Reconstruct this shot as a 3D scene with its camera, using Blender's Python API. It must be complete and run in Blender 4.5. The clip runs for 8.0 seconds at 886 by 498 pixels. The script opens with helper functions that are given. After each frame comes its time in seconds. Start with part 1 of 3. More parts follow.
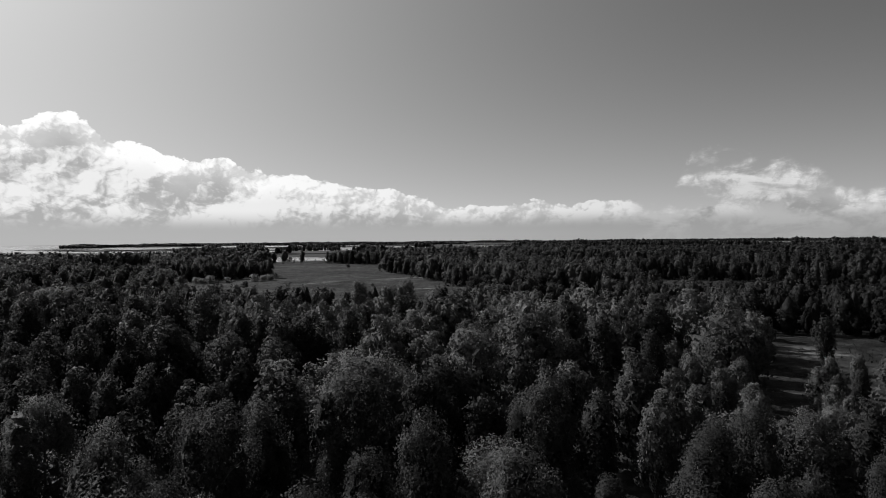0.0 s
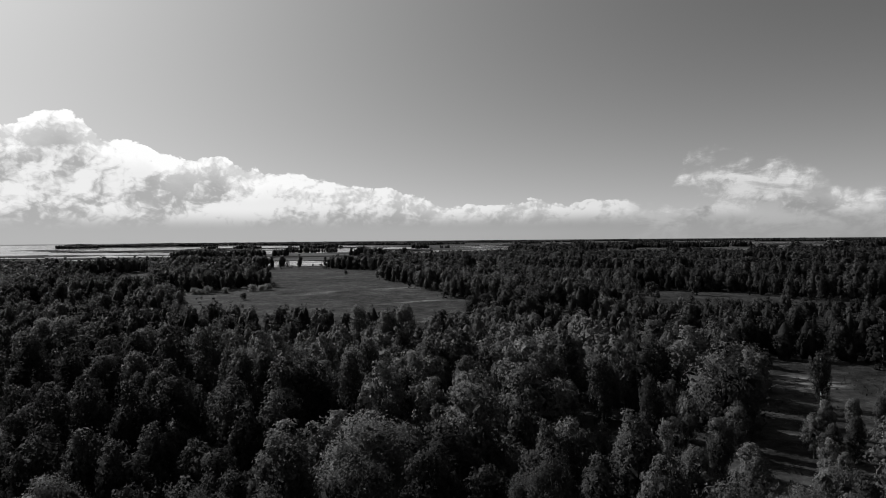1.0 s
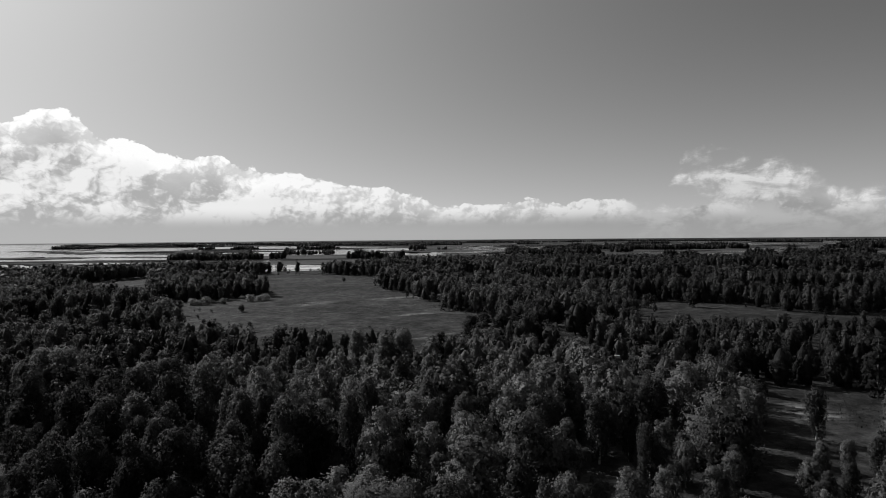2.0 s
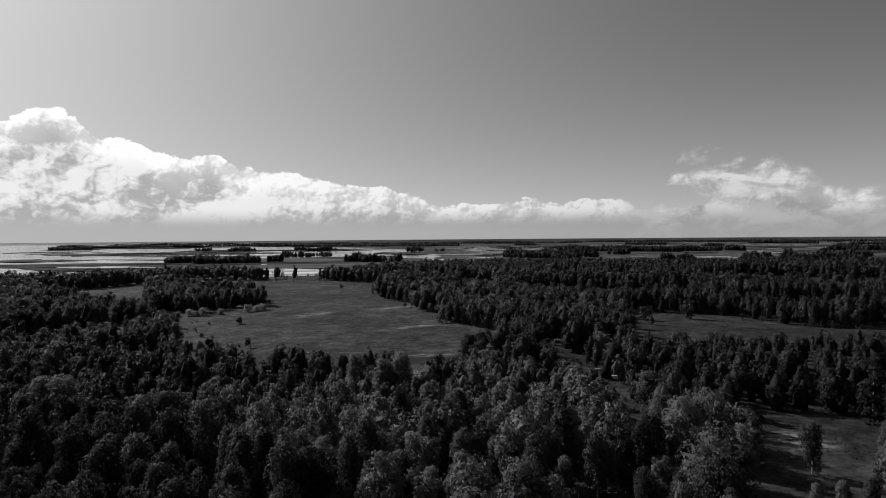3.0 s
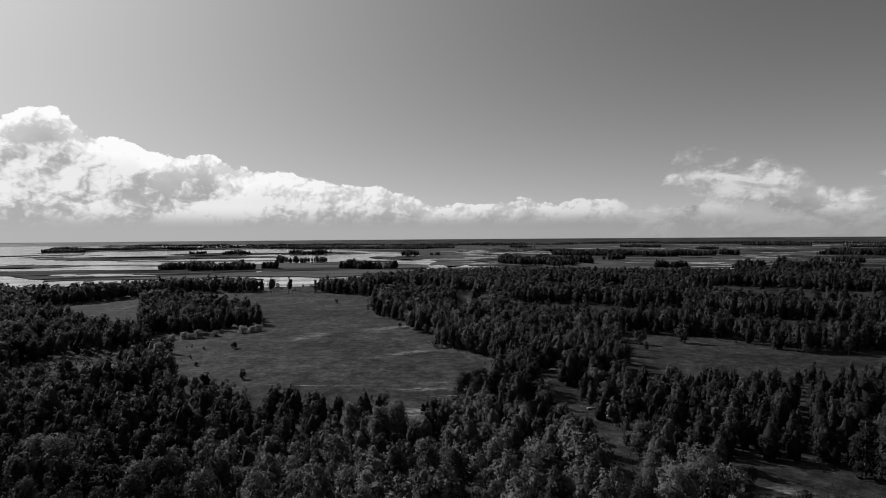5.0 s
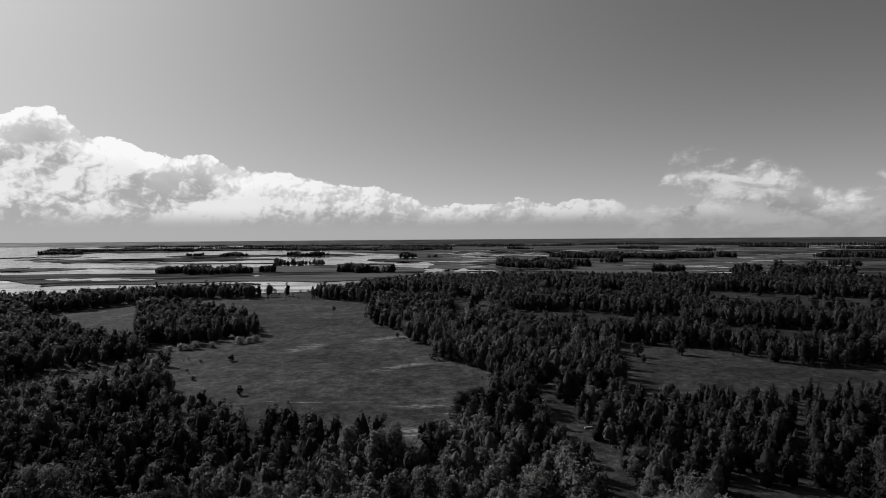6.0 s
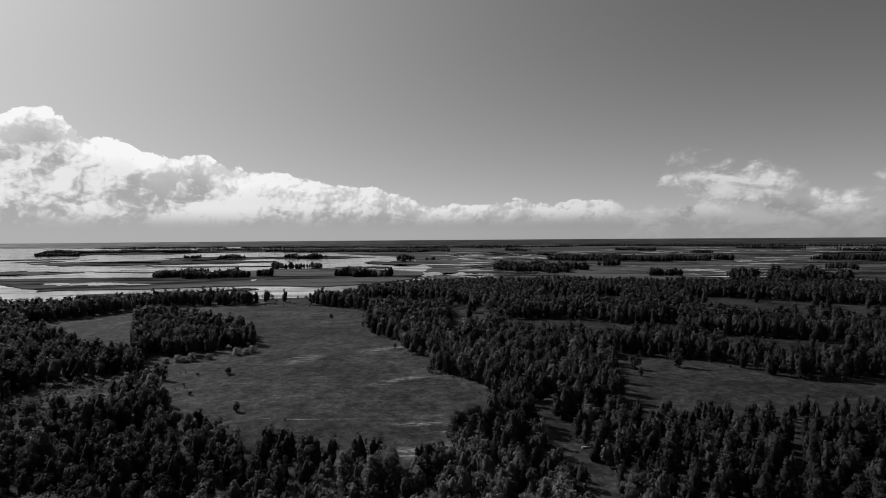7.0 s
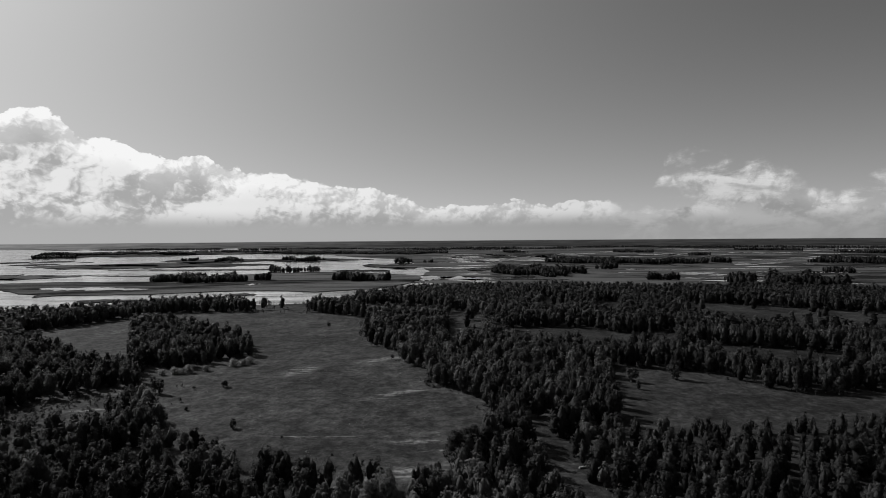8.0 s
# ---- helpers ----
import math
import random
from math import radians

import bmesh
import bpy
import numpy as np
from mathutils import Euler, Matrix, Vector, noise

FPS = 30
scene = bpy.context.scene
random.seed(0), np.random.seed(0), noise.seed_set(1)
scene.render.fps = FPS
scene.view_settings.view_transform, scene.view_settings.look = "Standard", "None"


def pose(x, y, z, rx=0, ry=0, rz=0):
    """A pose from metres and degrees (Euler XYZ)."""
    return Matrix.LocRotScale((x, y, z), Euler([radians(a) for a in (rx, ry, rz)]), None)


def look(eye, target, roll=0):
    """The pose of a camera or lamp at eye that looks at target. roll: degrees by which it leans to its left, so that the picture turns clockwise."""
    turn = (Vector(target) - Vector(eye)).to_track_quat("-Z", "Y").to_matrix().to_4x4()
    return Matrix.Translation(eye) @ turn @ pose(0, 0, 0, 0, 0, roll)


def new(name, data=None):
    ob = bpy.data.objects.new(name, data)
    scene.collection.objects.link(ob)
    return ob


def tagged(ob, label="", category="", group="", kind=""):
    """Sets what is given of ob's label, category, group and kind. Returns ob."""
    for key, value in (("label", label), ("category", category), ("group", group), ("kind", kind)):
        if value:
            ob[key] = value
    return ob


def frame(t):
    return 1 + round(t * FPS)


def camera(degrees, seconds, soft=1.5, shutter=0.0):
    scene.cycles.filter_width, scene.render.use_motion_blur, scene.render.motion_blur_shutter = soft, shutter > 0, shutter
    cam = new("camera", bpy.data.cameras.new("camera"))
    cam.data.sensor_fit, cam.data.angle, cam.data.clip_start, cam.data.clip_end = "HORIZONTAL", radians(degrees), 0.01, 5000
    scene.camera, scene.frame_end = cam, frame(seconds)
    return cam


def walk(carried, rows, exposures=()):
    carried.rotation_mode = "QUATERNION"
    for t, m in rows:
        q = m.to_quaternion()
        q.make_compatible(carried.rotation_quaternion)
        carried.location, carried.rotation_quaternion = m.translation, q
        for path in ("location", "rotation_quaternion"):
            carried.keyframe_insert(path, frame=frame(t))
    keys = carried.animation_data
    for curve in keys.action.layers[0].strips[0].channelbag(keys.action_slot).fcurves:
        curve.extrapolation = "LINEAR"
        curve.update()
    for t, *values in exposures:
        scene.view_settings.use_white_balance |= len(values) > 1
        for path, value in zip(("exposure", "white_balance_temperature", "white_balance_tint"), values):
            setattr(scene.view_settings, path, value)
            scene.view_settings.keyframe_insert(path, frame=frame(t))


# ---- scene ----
# ---------------------------------------------------------------- camera
cam = camera(74.0, 8.0, soft=0.9)


def rise(t):
    """A drone that climbs straight up and turns a little to its right."""
    s = t / 8
    return pose(-2.95 * s + 3.06 * s * s, -5.24 * s + 4.96 * s * s, 20.67 + 44 * s + 2.04 * s * (1 - s),
                90 - 0.92 - 0.78 * s + 0.71 * s * s, 0.56 - 0.40 * s + 0.27 * s * s, -2.25 * s + 0.36 * s * s)


walk(cam, [(0.5 * k, rise(0.5 * k)) for k in range(17)], [(0, 0.04), (4, 0.02), (8, -0.08)])

# ---------------------------------------------------------------- light
SUN_AZ, SUN_EL = radians(-52), radians(34)     # azimuth from +y, to the right positive
SUN_DIR = Vector((math.sin(SUN_AZ) * math.cos(SUN_EL), math.cos(SUN_AZ) * math.cos(SUN_EL), math.sin(SUN_EL)))
sun = new("sun", bpy.data.lights.new("sun", "SUN"))
sun.data.energy, sun.data.angle, sun.data.color = 5.0, radians(0.6), (1.0, 1.0, 1.0)
sun.matrix_world = look(SUN_DIR * 100, (0, 0, 0))


class Nodes:
    """A short way to write node trees."""

    def __init__(self, tree):
        self.t = tree
        tree.nodes.clear()

    def add(self, kind, out=0, **ins):
        n = self.t.nodes.new(kind)
        for k, v in ins.items():
            self.put(n, k, v)
        return n

    def put(self, n, key, v):
        sock = n.inputs[int(key[1:])] if key[0] == "i" and key[1:].isdigit() else n.inputs[key.replace("_", " ")]
        if isinstance(v, bpy.types.NodeSocket):
            self.t.links.new(v, sock)
        else:
            sock.default_value = v

    def math(self, op, a, b=0.0, c=0.0, clamp=False):
        n = self.t.nodes.new("ShaderNodeMath")
        n.operation, n.use_clamp = op, clamp
        for k, v in enumerate((a, b, c)):
            self.put(n, "i%d" % k, v)
        return n.outputs[0]

    def span(self, v, a, b, lo=0.0, hi=1.0, smooth=True):
        n = self.t.nodes.new("ShaderNodeMapRange")
        n.interpolation_type = "SMOOTHSTEP" if smooth else "LINEAR"
        for k, x in enumerate((v, a, b, lo, hi)):
            self.put(n, "i%d" % k, x)
        return n.outputs[0]

    def noise(self, vec, scale, detail=4.0, rough=0.55, distortion=0.0):
        n = self.t.nodes.new("ShaderNodeTexNoise")
        self.put(n, "Vector", vec)
        n.inputs["Scale"].default_value, n.inputs["Detail"].default_value = scale, detail
        n.inputs["Roughness"].default_value, n.inputs["Distortion"].default_value = rough, distortion
        return n.outputs[0]

    def xyz(self, x, y, z):
        n = self.t.nodes.new("ShaderNodeCombineXYZ")
        for k, v in enumerate((x, y, z)):
            self.put(n, "i%d" % k, v)
        return n.outputs[0]

    def mix(self, f, a, b):
        return self.math("ADD", self.math("MULTIPLY", self.math("SUBTRACT", 1.0, f), a), self.math("MULTIPLY", f, b))

    def grey(self, v):
        n = self.t.nodes.new("ShaderNodeCombineColor")
        for k in range(3):
            self.put(n, "i%d" % k, v)
        return n.outputs[0]

    def ramp(self, v, stops):
        n = self.t.nodes.new("ShaderNodeFloatCurve")
        self.put(n, "Value", v)
        pts = n.mapping.curves[0].points
        pts[0].location, pts[1].location = stops[0], stops[-1]
        for s in stops[1:-1]:
            pts.new(*s)
        for q in pts:
            q.handle_type = "VECTOR"
        n.mapping.update()
        return n.outputs[0]


def make_world():
    world = bpy.data.worlds.new("sky")
    scene.world = world
    world.use_nodes = True
    N = Nodes(world.node_tree)
    sky = N.t.nodes.new("ShaderNodeTexSky")
    sky.sky_type, sky.sun_disc = "NISHITA", False
    sky.sun_elevation, sky.sun_rotation = SUN_EL, SUN_AZ
    sep = N.add("ShaderNodeSeparateColor", i0=sky.outputs[0])
    clear = N.math("MULTIPLY", sep.outputs[0], SKY_GAIN)          # the black-and-white film sees the red part of the sky
    at = N.t.nodes.new("ShaderNodeTexCoord").outputs["Generated"]
    d = N.add("ShaderNodeSeparateXYZ", i0=at).outputs
    az = N.math("MULTIPLY", N.math("ARCTAN2", d[0], d[1]), 57.29578)
    el = N.math("MULTIPLY", N.math("ARCSINE", d[2]), 57.29578)
    dot = N.t.nodes.new("ShaderNodeVectorMath")
    dot.operation = "DOT_PRODUCT"
    N.put(dot, "i0", at)
    dot.inputs[1].default_value = SUN_DIR
    off = N.math("MULTIPLY", N.math("ARCCOSINE", dot.outputs["Value"]), 57.29578)
    up = N.math("MAXIMUM", el, 0.0)
    glow = N.math("MULTIPLY", N.math("EXPONENT", N.math("DIVIDE", off, -27.0)), 1.1)
    haze = N.math("MULTIPLY", N.math("EXPONENT", N.math("DIVIDE", up, -9.0)), 0.45)
    clear = N.math("ADD", clear, N.math("ADD", glow, haze))
    # cloud bank: its upper limit by azimuth, frayed by noise
    u = N.span(az, -60.0, 60.0, smooth=False)
    stops = [(-60, 9), (-44, 10.4), (-36, 9.1), (-33.8, 10.1), (-32.3, 10.5), (-31.2, 9.7), (-29.8, 8.7), (-28.3, 8.9), (-26.2, 8.3), (-25.1, 7), (-22.6, 6.8), (-20.5, 7.5), (-19.3, 6.6), (-17.8, 6.3), (-14.3, 6.3), (-11.9, 5.6), (-9, 4.9), (-6.9, 4.5), (-3.6, 4.4),
             (-1.4, 3.9), (-0, 3.2), (4.1, 3.4), (9, 3.4), (12.7, 3), (16.9, 3.2), (18.9, 2.4), (21, 2.3), (21.5, 4.1), (22.6, 6.1), (24.7, 6.8), (27.4, 6.4), (30, 6.3), (31.6, 5.4), (33.2, 4.7), (34.8, 3.5), (35.7, 2.9), (37, 3.6), (38, 4.4), (44, 5.5), (60, 3)]
    top = N.math("MULTIPLY_ADD", N.ramp(u, [((a + 60) / 120, e / 12) for a, e in stops]), 12.0, 0.2)
    p = N.xyz(az, N.math("MULTIPLY", el, 1.25), 3.7)
    warp = N.t.nodes.new("ShaderNodeTexNoise")
    N.put(warp, "Vector", p)
    warp.inputs["Scale"].default_value, warp.inputs["Detail"].default_value = 0.5, 5.0

    def puffs(v):
        """Heaped rounded billows at three sizes."""
        vm = N.t.nodes.new("ShaderNodeVectorMath")
        vm.operation = "MULTIPLY_ADD"
        N.put(vm, "i0", warp.outputs["Color"])
        vm.inputs[1].default_value = (1.6, 1.6, 0.0)
        N.put(vm, "i2", v)
        total = None
        for scale, amount in ((0.14, 1.0), (0.36, 0.5), (0.9, 0.3), (2.2, 0.16), (5.0, 0.07)):
            n = N.t.nodes.new("ShaderNodeTexVoronoi")
            n.feature = "SMOOTH_F1"
            N.put(n, "Vector", vm.outputs[0])
            n.inputs["Scale"].default_value, n.inputs["Smoothness"].default_value = scale, 0.12
            part_ = N.math("MULTIPLY", N.math("SUBTRACT", 0.5, n.outputs["Distance"]), amount)
            total = part_ if total is None else N.math("ADD", total, part_)
        return total

    q = N.xyz(N.math("ADD", az, -0.8), N.math("ADD", N.math("MULTIPLY", el, 1.25), 1.1), 3.7)
    r = N.xyz(N.math("ADD", az, -0.22), N.math("ADD", N.math("MULTIPLY", el, 1.25), 0.3), 3.7)
    heap, heap_sun, heap_near = puffs(p), puffs(q), puffs(r)
    fine = N.noise(p, 0.6, 8.0, 0.62)
    edge = N.math("ADD", N.math("MULTIPLY", heap, 1.3), N.math("MULTIPLY", N.math("SUBTRACT", fine, 0.5), 1.2))
    right = N.span(az, 16.0, 21.0)
    inside = N.math("ADD", N.math("SUBTRACT", N.math("ADD", top, edge), el), N.math("MULTIPLY", right, 0.75))
    body = N.span(inside, 0.0, N.math("MULTIPLY_ADD", right, 0.9, 0.16))
    torn = N.noise(N.xyz(az, N.math("MULTIPLY", el, 2.4), 9.1), 0.2, 8.0, 0.62, 0.5)
    gaps = N.span(N.math("ADD", N.math("MULTIPLY", torn, 0.75), N.math("MULTIPLY", fine, 0.25)), 0.42, 0.58)
    body = N.math("MULTIPLY", body, N.mix(right, 1.0, gaps))
    # billows: brighter on the side that faces the sun
    soft = N.math("SUBTRACT", N.noise(p, 0.12, 4.0, 0.5, 0.4), 0.5)
    relief = N.math("ADD", N.math("SUBTRACT", heap, heap_sun), N.math("MULTIPLY", N.math("SUBTRACT", heap, heap_near), 0.9))
    relief = N.span(N.math("ADD", relief, N.math("MULTIPLY", soft, 1.3)), -0.34, 0.3)
    crest = N.span(inside, 3.2, 0.2)
    tone = N.math("ADD", N.math("MULTIPLY", relief, 0.75), N.math("MULTIPLY", crest, 0.4), clamp=True)
    tone = N.math("MULTIPLY", tone, N.span(el, 0.8, 3.0))
    bank = N.ramp(u, [(0, 1.0), (0.2, 1.0), (0.35, 0.98), (0.5, 0.84), (0.62, 0.74), (0.8, 0.76), (1, 0.6)])
    cloud = N.math("MULTIPLY", N.mix(tone, 0.42, 0.98), bank)
    sky_tone = N.mix(body, clear, cloud)
    # thick air low down, and the land that goes on past the last trees, haze painted in
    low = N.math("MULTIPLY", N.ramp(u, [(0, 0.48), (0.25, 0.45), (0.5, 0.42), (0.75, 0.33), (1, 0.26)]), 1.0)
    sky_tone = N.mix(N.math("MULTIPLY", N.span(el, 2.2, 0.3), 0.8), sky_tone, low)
    # paler to the left and towards the horizon: haze put into the land's tone
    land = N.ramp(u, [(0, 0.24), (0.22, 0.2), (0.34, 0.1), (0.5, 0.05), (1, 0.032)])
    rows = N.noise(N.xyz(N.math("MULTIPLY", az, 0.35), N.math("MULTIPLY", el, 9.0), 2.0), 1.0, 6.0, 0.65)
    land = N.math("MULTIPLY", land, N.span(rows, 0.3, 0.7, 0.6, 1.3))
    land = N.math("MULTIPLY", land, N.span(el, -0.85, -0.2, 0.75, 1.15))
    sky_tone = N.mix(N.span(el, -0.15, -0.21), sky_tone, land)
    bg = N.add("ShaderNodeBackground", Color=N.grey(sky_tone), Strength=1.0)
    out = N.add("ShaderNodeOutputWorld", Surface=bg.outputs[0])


SKY_GAIN = 0.0075
make_world()

# ---------------------------------------------------------------- materials


def material(name):
    m = bpy.data.materials.new(name)
    m.use_nodes = True
    return m, Nodes(m.node_tree)


def finish(N, base, rough, bump=None, strength=0.5, dist=0.1, spec=0.3, through_light=0.0, metal=0.0, normal=None):
    bs = N.add("ShaderNodeBsdfPrincipled")
    N.put(bs, "Base_Color", N.grey(base))
    N.put(bs, "Roughness", rough)
    N.put(bs, "Metallic", metal)
    bs.inputs["Specular IOR Level"].default_value = spec
    if bump is not None:
        b = N.add("ShaderNodeBump", Height=bump, Strength=strength, Distance=dist)
        if normal is not None:
            N.put(b, "Normal", normal)
        N.put(bs, "Normal", b.outputs[0])
    surf = bs.outputs[0]
    if through_light:
        tr = N.add("ShaderNodeBsdfTranslucent", Color=N.grey(base))
        mx = N.add("ShaderNodeMixShader", i0=through_light, i1=surf, i2=tr.outputs[0])
        surf = mx.outputs[0]
    N.add("ShaderNodeOutputMaterial", Surface=surf)


def leaf_material(name, lo, hi, single):
    """Foliage: each leaf differs a little, each tree more."""
    m, N = material(name)
    geo = N.t.nodes.new("ShaderNodeNewGeometry")
    if single:
        tree = N.t.nodes.new("ShaderNodeObjectInfo").outputs["Random"]
    else:
        a = N.t.nodes.new("ShaderNodeAttribute")
        a.attribute_name = "tone"
        tree = a.outputs["Fac"]
    leaf = geo.outputs["Random Per Island"]
    pos = geo.outputs["Position"]
    s = N.add("ShaderNodeSeparateXYZ", i0=pos).outputs
    tuft = N.noise(N.xyz(s[0], s[1], N.math("MULTIPLY", s[2], 0.6)), 1.6, 4.0, 0.75)
    v = N.math("ADD", lo, N.math("MULTIPLY", tree, hi - lo))
    v = N.math("MULTIPLY", v, N.span(leaf, 0.0, 1.0, 0.8, 1.2, smooth=False))
    v = N.math("MULTIPLY", v, N.span(tuft, 0.3, 0.7, 0.65, 1.35))
    speck = N.noise(pos, 7.0, 3.0, 0.7)
    v = N.math("MULTIPLY", v, N.span(speck, 0.3, 0.7, 0.55, 1.45))
    # the leaves of a crown turn outwards to the light, so that it shades as one rounded mass
    away = N.t.nodes.new("ShaderNodeAttribute")
    away.attribute_name = "away"
    turn = N.t.nodes.new("ShaderNodeVectorTransform")
    turn.vector_type, turn.convert_from, turn.convert_to = "NORMAL", "OBJECT", "WORLD"
    N.put(turn, "Vector", away.outputs["Vector"])
    both = N.t.nodes.new("ShaderNodeVectorMath")
    both.operation = "MULTIPLY_ADD"
    N.put(both, "i0", geo.outputs["Normal"])
    both.inputs[1].default_value = (0.15, 0.15, 0.15)
    N.put(both, "i2", turn.outputs[0])
    unit = N.t.nodes.new("ShaderNodeVectorMath")
    unit.operation = "NORMALIZE"
    N.put(unit, "i0", both.outputs[0])
    finish(N, v, 0.6, tuft, 0.7, 0.08 if single else 0.3, spec=0.05, through_light=0.35, normal=unit.outputs[0])
    return m


def bark_material(name, pale):
    m, N = material(name)
    pos = N.t.nodes.new("ShaderNodeTexCoord").outputs["Object"]
    s = N.add("ShaderNodeSeparateXYZ", i0=pos).outputs
    n = N.noise(N.xyz(s[0], s[1], N.math("MULTIPLY", s[2], 0.25)), 9.0, 5.0)
    dark = N.span(N.noise(N.xyz(s[0], s[1], N.math("MULTIPLY", s[2], 2.0)), 2.0, 5.0), 0.48, 0.6)
    v = N.mix(dark, N.math("ADD", pale, N.math("MULTIPLY", n, 0.1)), 0.05)
    finish(N, v, 0.85, n, 0.5, 0.03)
    return m


def ground_material():
    m, N = material("grassland")
    pos = N.t.nodes.new("ShaderNodeNewGeometry").outputs["Position"]
    s = N.add("ShaderNodeSeparateXYZ", i0=pos).outputs
    x, y = s[0], s[1]
    flat = N.xyz(x, y, 0.0)
    blot, mid, grain = N.noise(flat, 0.012, 5.0, 0.6), N.noise(flat, 0.08, 6.0, 0.65, 0.4), N.noise(flat, 0.9, 5.0, 0.7)
    rows = N.noise(N.xyz(N.math("MULTIPLY", x, 0.02), N.math("MULTIPLY", y, 0.3), 0.0), 1.0, 4.0, 0.6)
    tuft = N.noise(N.xyz(x, N.math("MULTIPLY", y, 0.8), 7.0), 0.3, 6.0, 0.72)
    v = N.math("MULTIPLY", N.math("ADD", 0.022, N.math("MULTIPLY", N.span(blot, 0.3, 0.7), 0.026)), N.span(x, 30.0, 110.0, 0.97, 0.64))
    v = N.math("MULTIPLY", v, N.span(mid, 0.3, 0.7, 0.58, 1.42))
    v = N.math("MULTIPLY", v, N.span(tuft, 0.35, 0.65, 0.6, 1.4))
    v = N.math("MULTIPLY", v, N.span(grain, 0.2, 0.8, 0.6, 1.4))
    fleck = N.noise(N.xyz(N.math("MULTIPLY", x, 0.7), y, 3.0), 0.55, 8.0, 0.82, 0.3)
    v = N.math("MULTIPLY", v, N.span(fleck, 0.34, 0.66, 0.74, 1.26))
    v = N.math("ADD", v, N.math("MULTIPLY", N.span(N.math("ADD", N.math("MULTIPLY", fleck, 0.7), N.math("MULTIPLY", mid, 0.3)), 0.55, 0.66), 0.03))
    v = N.math("MULTIPLY", v, N.span(rows, 0.3, 0.7, 0.95, 1.05))
    # dry straw, trodden patches and a wheel track, each with a frayed outline
    wavy = N.math("ADD", y, N.math("MULTIPLY", N.math("SUBTRACT", N.noise(flat, 0.04, 3.0), 0.5), 9.0))
    pale = 0.0
    for cx, cy, rx, ry, turn in ((-2, 187, 11, 3.0, 0), (-4, 163, 15, 5.5, 0.35), (-18, 157, 9, 2.5, 0.2), (-40, 194, 22, 0.5, -0.05), (6, 178, 10, 1.2, 0.1),
                                 (-62, 292, 15, 9, 0.9), (-20, 318, 22, 5, 0.5), (-12, 245, 20, 4, 0.5), (-129, 228, 9, 3, 0.3), (-136, 216, 4, 2, 0.3),
                                 (-88, 188, 2.2, 18, 0.7), (66, 104, 7, 8, 0), (20, 72, 7, 3, 0.4), (-150, 400, 3, 40, -0.6)):
        dx, dy = N.math("ADD", x, -cx), N.math("ADD", wavy, -cy)
        c, sn = math.cos(turn), math.sin(turn)
        a = N.math("ADD", N.math("MULTIPLY", dx, c / rx), N.math("MULTIPLY", dy, sn / rx))
        b = N.math("ADD", N.math("MULTIPLY", dx, -sn / ry), N.math("MULTIPLY", dy, c / ry))
        r = N.math("SQRT", N.math("ADD", N.math("MULTIPLY", a, a), N.math("MULTIPLY", b, b)))
        pale = N.math("MAXIMUM", pale, N.span(r, 1.25, 0.1))
    streak = N.noise(N.xyz(N.math("MULTIPLY", x, 0.10), N.math("MULTIPLY", y, 0.42), 5.0), 1.0, 7.0, 0.72, 0.5)
    fray = N.math("ADD", N.math("MULTIPLY", streak, 0.8), N.math("MULTIPLY", N.noise(flat, 0.5, 5.0, 0.7), 0.4))
    pale = N.math("MULTIPLY", pale, N.span(fray, 0.53, 0.74))
    v = N.math("ADD", v, N.math("MULTIPLY", pale, 0.2))
    # marsh further off: long bands of sedge and reed
    far = N.span(y, 640.0, 760.0)
    band = N.noise(N.xyz(N.math("MULTIPLY", x, 0.005), N.math("MULTIPLY", y, 0.018), 1.0), 1.0, 6.0, 0.7, 0.9)
    band2 = N.noise(N.xyz(N.math("MULTIPLY", x, 0.0016), N.math("MULTIPLY", y, 0.006), 7.0), 1.0, 5.0, 0.7, 0.8)
    band = N.math("ADD", N.math("MULTIPLY", band, 0.55), N.math("MULTIPLY", band2, 0.45))
    marsh = N.span(band, 0.43, 0.57, 0.010, 0.075)
    v = N.mix(far, v, marsh)
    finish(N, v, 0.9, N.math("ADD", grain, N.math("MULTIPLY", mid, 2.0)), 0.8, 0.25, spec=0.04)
    return m


def water_material():
    m, N = material("lake_water")
    pos = N.t.nodes.new("ShaderNodeNewGeometry").outputs["Position"]
    s = N.add("ShaderNodeSeparateXYZ", i0=pos).outputs
    ripple = N.noise(N.xyz(N.math("MULTIPLY", s[0], 0.5), s[1], 0.0), 0.35, 4.0, 0.6)
    calm = N.noise(N.xyz(N.math("MULTIPLY", s[0], 0.006), N.math("MULTIPLY", s[1], 0.03), 0.0), 1.0, 4.0, 0.6)
    finish(N, 0.02, N.span(calm, 0.35, 0.65, 0.06, 0.22), ripple, 0.12, 0.2, spec=0.5)
    return m


